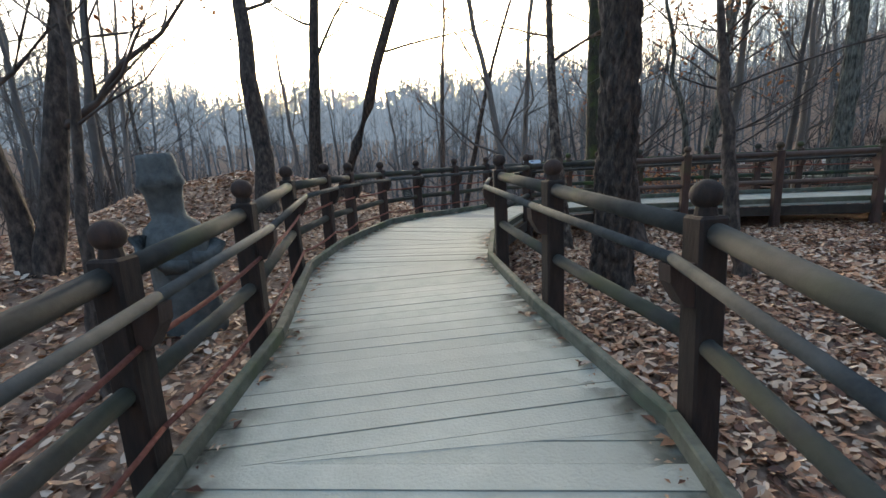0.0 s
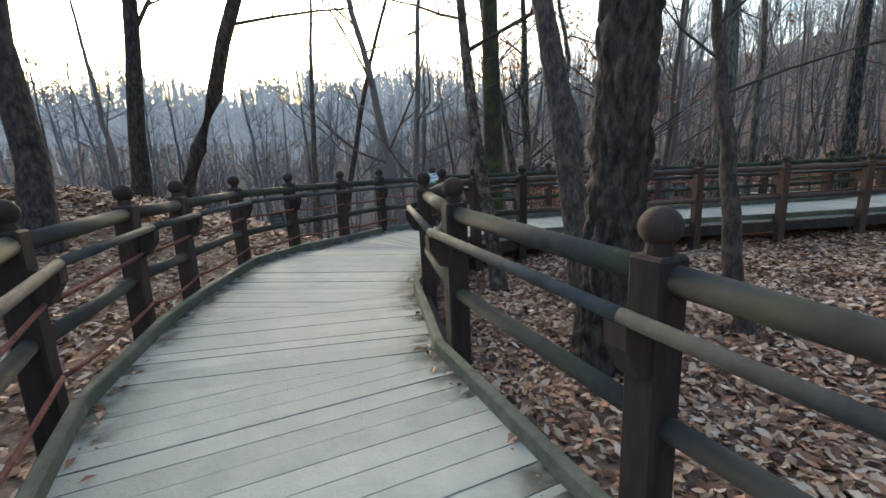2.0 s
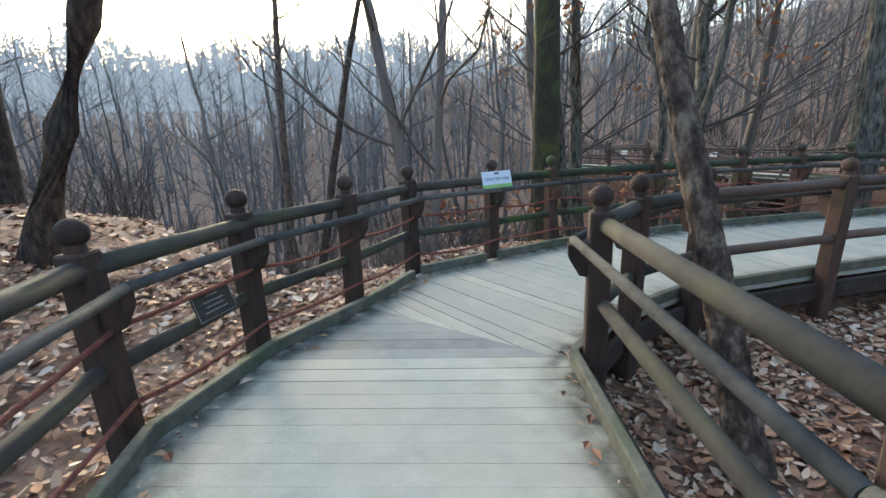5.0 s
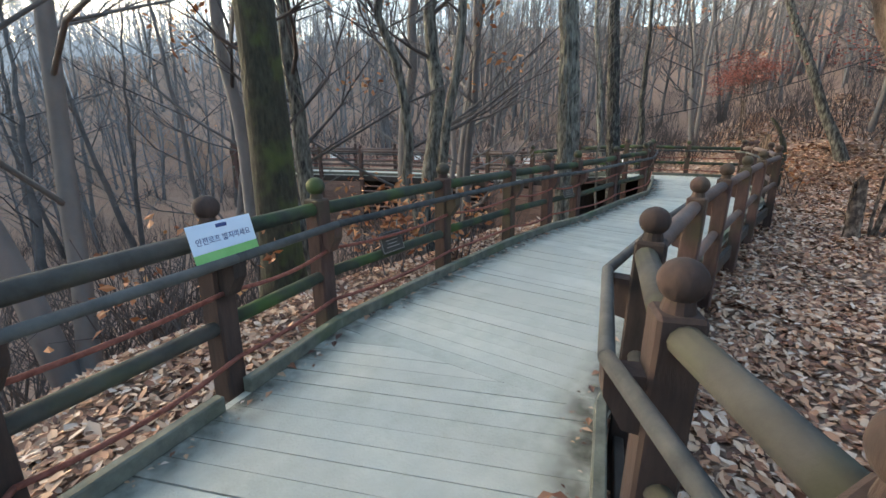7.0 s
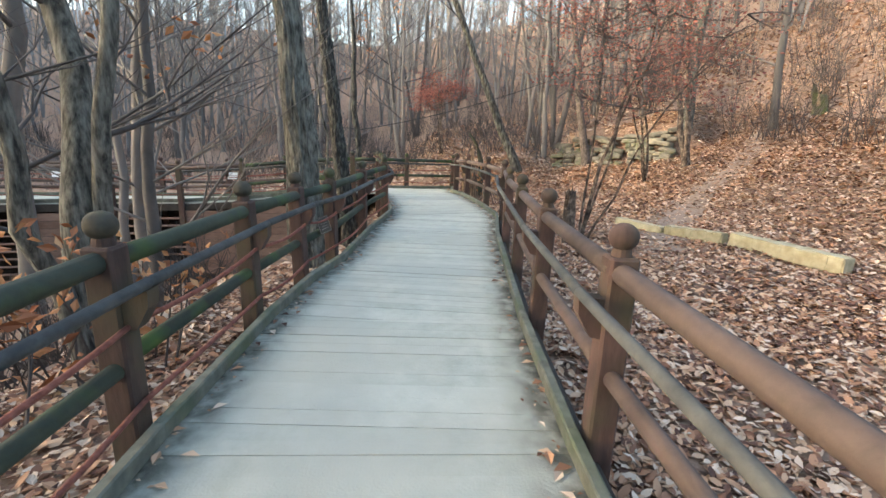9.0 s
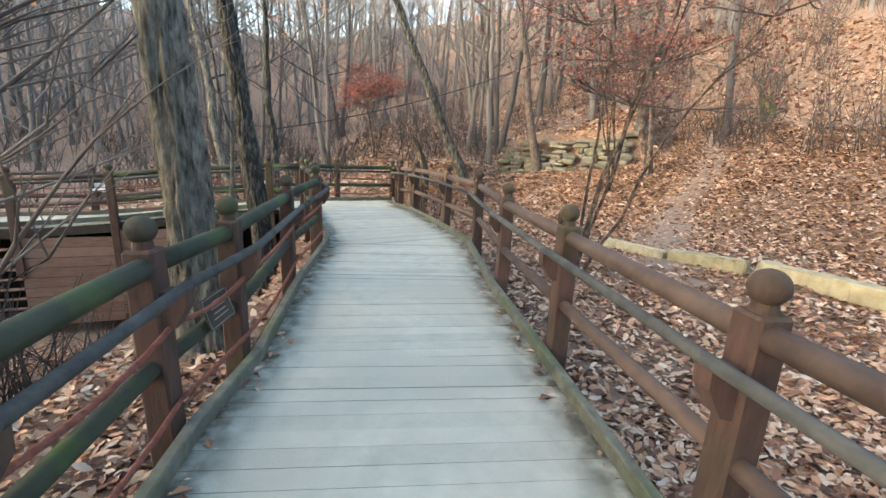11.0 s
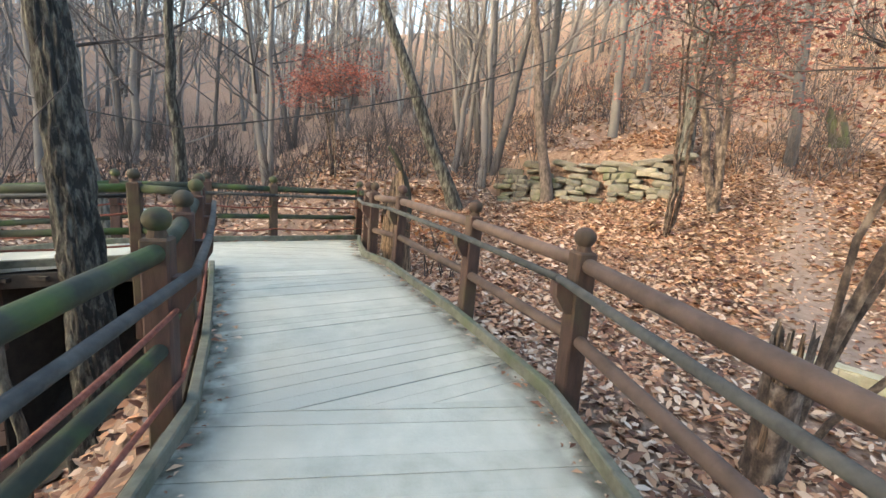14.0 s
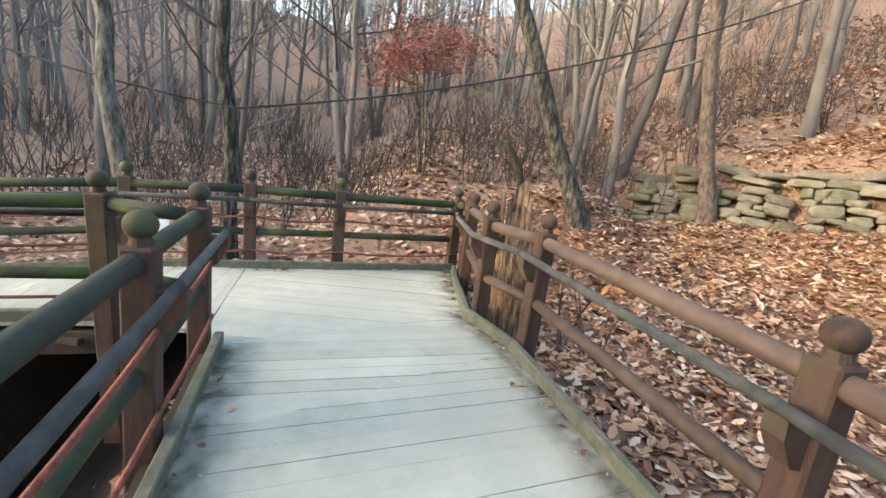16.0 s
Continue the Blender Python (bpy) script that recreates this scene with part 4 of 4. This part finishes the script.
txt.body, txt.size, txt.align_x, txt.extrude = "안전로프 밟지마세요", .042, 'CENTER', .0008
tob = new("lettering", txt)
dg = bpy.context.evaluated_depsgraph_get()
lme = bpy.data.meshes.new_from_object(tob.evaluated_get(dg))
bpy.data.objects.remove(tob)
lme.materials.clear()
lme.materials.append(M_INK)
put("lettering", lme, sign, pose(0, -.005, .007), "dark blue lettering")


def plaque(a, b, t, label, z=.52):
    p, yw = on_rail(a, b, t, z)
    d = (b - a).normalized()
    nrm = Vector((d.y, -d.x, 0))
    e = thing("name_plaque", label, "sign", "plant name plaques")
    e.matrix_basis = pose(p.x + nrm.x * .05, p.y + nrm.y * .05, p.z, 90, 0, yw) @ pose(0, 0, 0, -18, 0, 0)
    flat_part("plate", .30, .19, .008, M_PLAQ, e, pose(0, 0, 0))
    for k, (w, y) in enumerate(((.11, .05), (.2, .015), (.17, -.015), (.22, -.045))):
        flat_part("text_line", w * .8, .007, .001, M_PTXT, e, pose(0, y, .0085))
    for w, h, x, y in ((.28, .004, 0, .085), (.28, .004, 0, -.085), (.004, .17, .14, 0), (.004, .17, -.14, 0)):
        flat_part("border_line", w, h, .001, M_PTXT, e, pose(x, y, .0085))


plaque(PL[8], PL[9], .62, "black plant name plaque on the lower rail")
plaque(PL[13], PL[14], .45, "black plant name plaque leaning on the lower rail")
plaque(PL[16], PL[17], .6, "black plant name plaque beside the ridged oak")
for a, b, t in ((4, 5, .9), (7, 8, .4), (9, 10, .5)):
    p, yw = on_rail(PE[a], PE[b], t, .62)
    e = thing("notice", "small white notice card tied to the far fence", "sign", "white notices")
    e.matrix_basis = pose(p.x - .09, p.y, p.z, 90, 0, yw + 180)
    flat_part("card", .30, .2, .004, M_WHITE, e, pose(0, 0, 0))
e = thing("notice", "upright white notice card on the return fence", "sign", "white notices")
e.matrix_basis = pose(15.7, 10.6, .35, 90, 0, -75)
flat_part("card", .15, .3, .004, M_WHITE, e, pose(0, 0, 0))

# ---- boardwalk ----
boardwalk = thing("boardwalk", "pale grey weathered timber boardwalk with raised edge boards", "boardwalk", kind="structure")


def strip_cell(poly, d, w=.142, thick=.04, darker_from=None):
    """Planks across the direction d that fill the convex cell poly."""
    d = Vector((d[0], d[1])).normalized()
    ts = [Vector(p).dot(d) for p in poly]
    t = min(ts)
    while t < max(ts) - .004:
        g = random.choice((.002, .003, .004, .007, .010))
        lo, hi = t + g / 2, t + w - g / 2
        pg = [Vector(p) for p in poly]
        for s, lim in ((1, lo), (-1, -hi)):
            out = []
            for i, p in enumerate(pg):
                q = pg[(i + 1) % len(pg)]
                a, b = s * p.dot(d) - lim, s * q.dot(d) - lim
                if a >= 0:
                    out.append(p)
                if (a >= 0) != (b >= 0):
                    out.append(p.lerp(q, a / (a - b)))
            pg = out
            if len(pg) < 3:
                break
        t += w
        if len(pg) < 3:
            continue
        area = abs(sum(pg[i].cross(pg[(i + 1) % len(pg)]) for i in range(len(pg)))) / 2
        if area < .01:
            continue
        jz = random.uniform(-.0025, .0025)
        n = len(pg)
        top = [(p.x, p.y, float(deck_z(p.x, p.y)) + jz) for p in pg]
        v = top + [(x, y, z - thick) for x, y, z in top]
        f = [tuple(range(n)), tuple(range(2 * n - 1, n - 1, -1))] + [(i, i + n, (i + 1) % n + n, (i + 1) % n) for i in range(n)]
        bm = bmesh.new()
        bv = [bm.verts.new(q) for q in v]
        for q in f:
            bm.faces.new([bv[i] for i in q])
        bmesh.ops.recalc_face_normals(bm, faces=bm.faces)
        put("plank", bm_mesh("plank", bm, M_PLANKD if darker_from is not None and t > darker_from else M_PLANK), boardwalk)


def inset(p, nrm, k=.1):
    return (p.x + nrm.x * k, p.y + nrm.y * k)


LI = [inset(p, n) for p, n in zip(PL, NL)]
RI = [inset(p, n) for p, n in zip(PR, NR)]
EI = [inset(p, n) for p, n in zip(PE, NE)]
WI = [inset(p, n) for p, n in zip(PW, NW)]
pairs = [(0, 0), (3, 3), (4, 4), (5, 5), (6, 6), (10, 7), (13, 9), (14, 10), (15, 11), (17, 12), (18, 13), (19, 14), (20, 15), (21, 16), (22, 17)]


def lanes(L, i0, i1, R, j0, j1):
    return [L[k] for k in range(i0, i1 + 1)] + [R[k] for k in range(j1, j0 - 1, -1)]


CELL_DIR = {4: (0.31, 0.95), 5: (0.93, 0.4), 11: (0.95, 0.3), 12: (0.95, 0.27), 13: (0.97, 0.2)}
for k in range(len(pairs) - 1):
    (i0, j0), (i1, j1) = pairs[k], pairs[k + 1]
    # corners between the end stations bow out a little: cut into convex fans from the inner side
    mid = lambda a, b: Vector(((a[0] + b[0]) / 2, (a[1] + b[1]) / 2))
    d = mid(LI[i1], RI[j1]) - mid(LI[i0], RI[j0])
    d = CELL_DIR.get(k, d)
    strip_cell(lanes(LI, i0, i1, RI, j0, j1) if k != 5 else [LI[10], LI[11], LI[12], LI[13], RI[9], RI[8], RI[7]], d, darker_from=6.0 if k == 4 else None)
strip_cell([LI[22], RI[17], (14.9, 7.26), (16.8, 7.15), (16.3, 8.75), (15.95, 9.75), (13.9, 9.4)], (1.0, -0.05))
strip_cell([(13.9, 9.415), (15.95, 9.765), EI[3], WI[1], WI[0]], (-.1, 1))
for k in range(1, 9):
    strip_cell([WI[k], EI[k + 2], EI[k + 3], WI[k + 1]], (PW[k + 1] - PW[k])[:2], w=.3 if k > 3 else .142)


def edge_boards(P, N, first=0, last=None, gaps=(), side=.13):
    """Raised edge boards on the deck and the dark fascia beam below it."""
    last = len(P) - 1 if last is None else last
    for i in range(first, last):
        a, b = P[i] + N[i] * side, P[i + 1] + N[i + 1] * side
        a0, b0 = P[i] + N[i] * .03, P[i + 1] + N[i + 1] * .03
        if i in gaps:
            b = a.lerp(b, .82)
        d = b - a
        q = d.to_track_quat('X', 'Z').to_matrix().to_4x4()
        put("edge_board", bm_mesh("edge_board", box_bm(d.length + .01, .062, .095, .008, .001), M_CURB), boardwalk, Matrix.Translation((a + b) / 2) @ q)
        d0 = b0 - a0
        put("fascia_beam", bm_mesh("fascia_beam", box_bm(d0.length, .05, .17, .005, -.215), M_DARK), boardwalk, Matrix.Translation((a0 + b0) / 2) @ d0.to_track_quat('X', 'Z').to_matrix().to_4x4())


edge_boards(PL, NL, gaps=(10, 11))
edge_boards(PR, NR)
edge_boards(PE, NE)
edge_boards(PW, NW)

# boarded skirt with louvres under the return walk
skirt = thing("deck_skirt", "brown boarded skirt wall with louvres below the return boardwalk", "wall", kind="structure")
for i in range(1, 9):
    a, b = PW[i], PW[i + 1]
    d = b - a
    d.z = 0
    q = d.to_track_quat('X', 'Z').to_matrix().to_4x4()
    c = (a + b) / 2
    for k in range(9):
        put("board", bm_mesh("board", box_bm(d.length, .03 if (i not in (3, 5)) else .07, .19 if i not in (3, 5) else .05, .004), M_SKIRT), skirt, Matrix.Translation((c.x, c.y, c.z - .45 - .2 * k)) @ q @ pose(0, 0, 0, 0 if i not in (3, 5) else 25, 0, 0))
# dark cross wall added under the return walk to shut light out
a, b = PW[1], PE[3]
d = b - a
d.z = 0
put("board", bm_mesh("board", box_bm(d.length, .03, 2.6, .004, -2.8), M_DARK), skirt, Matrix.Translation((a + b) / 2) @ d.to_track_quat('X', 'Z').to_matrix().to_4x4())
# near-black sheet over the ground: painted shade of the hollow under the walks
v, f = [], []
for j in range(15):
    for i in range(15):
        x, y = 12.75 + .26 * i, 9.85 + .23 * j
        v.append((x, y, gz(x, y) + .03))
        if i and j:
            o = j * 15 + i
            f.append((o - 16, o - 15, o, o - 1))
tagged(put("soil", mesh_of("soil", v, f, M_HOLLOW_SHADE, True)), "near-black ground sheet painting the shade under the boardwalk corner", "soil", kind="structure")
# dark slabs added close under the return walk to stop light between planks
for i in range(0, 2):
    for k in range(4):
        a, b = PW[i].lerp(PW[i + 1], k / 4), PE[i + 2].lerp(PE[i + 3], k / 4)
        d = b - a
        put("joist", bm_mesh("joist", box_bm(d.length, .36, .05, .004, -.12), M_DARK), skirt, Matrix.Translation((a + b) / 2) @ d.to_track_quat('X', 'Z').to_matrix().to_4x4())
# unseen boards added on the far side to keep light out below the walk
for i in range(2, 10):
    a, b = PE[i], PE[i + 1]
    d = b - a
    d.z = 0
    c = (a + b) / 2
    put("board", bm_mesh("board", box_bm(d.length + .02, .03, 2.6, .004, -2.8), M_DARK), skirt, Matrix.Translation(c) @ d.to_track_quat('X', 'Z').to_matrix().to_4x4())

# ---- leaf crumbs and dirt gathered along the edge boards ----
v, f = [], []
rgc = random.Random(21)
for P, N in ((PL, NL), (PR, NR), (PE[:4], NE[:4])):
    for i in range(len(P) - 1):
        for _ in range(int((P[i + 1] - P[i]).length * 26)):
            t = rgc.random()
            q = P[i].lerp(P[i + 1], t) + N[i].lerp(N[i + 1], t) * (.175 + abs(rgc.gauss(0, .07)))
            q.z = float(deck_z(q.x, q.y)) + .006
            s, a = rgc.choice((.008, .012, .016, .02, .045)) * rgc.uniform(.6, 1.2), rgc.uniform(0, 6.28)
            c, w = math.cos(a), math.sin(a)
            o = len(v)
            v += [(q.x - c * s, q.y - w * s, q.z), (q.x - w * s * .5, q.y + c * s * .5, q.z + s * .3), (q.x + c * s, q.y + w * s, q.z + s * .1), (q.x + w * s * .5, q.y - c * s * .5, q.z + s * .35)]
            f += [(o, o + 1, o + 2), (o, o + 2, o + 3)]
tagged(put("deck_debris", mesh_of("deck_debris", v, f, M_LEAF)), "crumbled dry leaves gathered along the edge boards", "debris", kind="stuff")


def grime_mat():
    m = bpy.data.materials.new("edge_grime")
    m.use_nodes = True
    n, l = m.node_tree.nodes, m.node_tree.links
    b = n["Principled BSDF"]
    b.inputs["Base Color"].default_value = (0.085, 0.08, 0.06, 1)
    b.inputs["Roughness"].default_value = .95
    at = n.new("ShaderNodeAttribute")
    at.attribute_name = "dirt"
    nz = n.new("ShaderNodeTexNoise")
    nz.inputs["Scale"].default_value, nz.inputs["Detail"].default_value = 7.0, 8.0
    geo = n.new("ShaderNodeNewGeometry")
    l.new(geo.outputs["Position"], nz.inputs["Vector"])
    mr = n.new("ShaderNodeMapRange")
    mr.inputs[1].default_value, mr.inputs[2].default_value = .3, .62
    l.new(nz.outputs["Fac"], mr.inputs[0])
    mu = n.new("ShaderNodeMath")
    mu.operation = 'MULTIPLY'
    l.new(at.outputs["Fac"], mu.inputs[0])
    l.new(mr.outputs[0], mu.inputs[1])
    l.new(mu.outputs[0], b.inputs["Alpha"])
    return m


M_GRIME = grime_mat()
for P, N, amount in ((PL, NL, .8), (PR, NR, .75)):
    v, f, dirt = [], [], []
    for i in range(len(P)):
        for k, (off, a) in enumerate(((.155, 1.0), (.24, .75), (.33, .3), (.46, 0.0))):
            q = P[i] + N[i] * off
            v.append((q.x, q.y, float(deck_z(q.x, q.y)) + .0045))
            dirt.append(a * amount)
        if i:
            for k in range(3):
                o = (i - 1) * 4 + k
                f.append((o, o + 1, o + 5, o + 4))
    me = mesh_of("grime", v, f, M_GRIME)
    at = me.attributes.new("dirt", 'FLOAT', 'POINT')
    at.data.foreach_set("value", dirt)
    tagged(put("grime", me), "dark damp dirt along the deck edge", "dirt", kind="stuff")
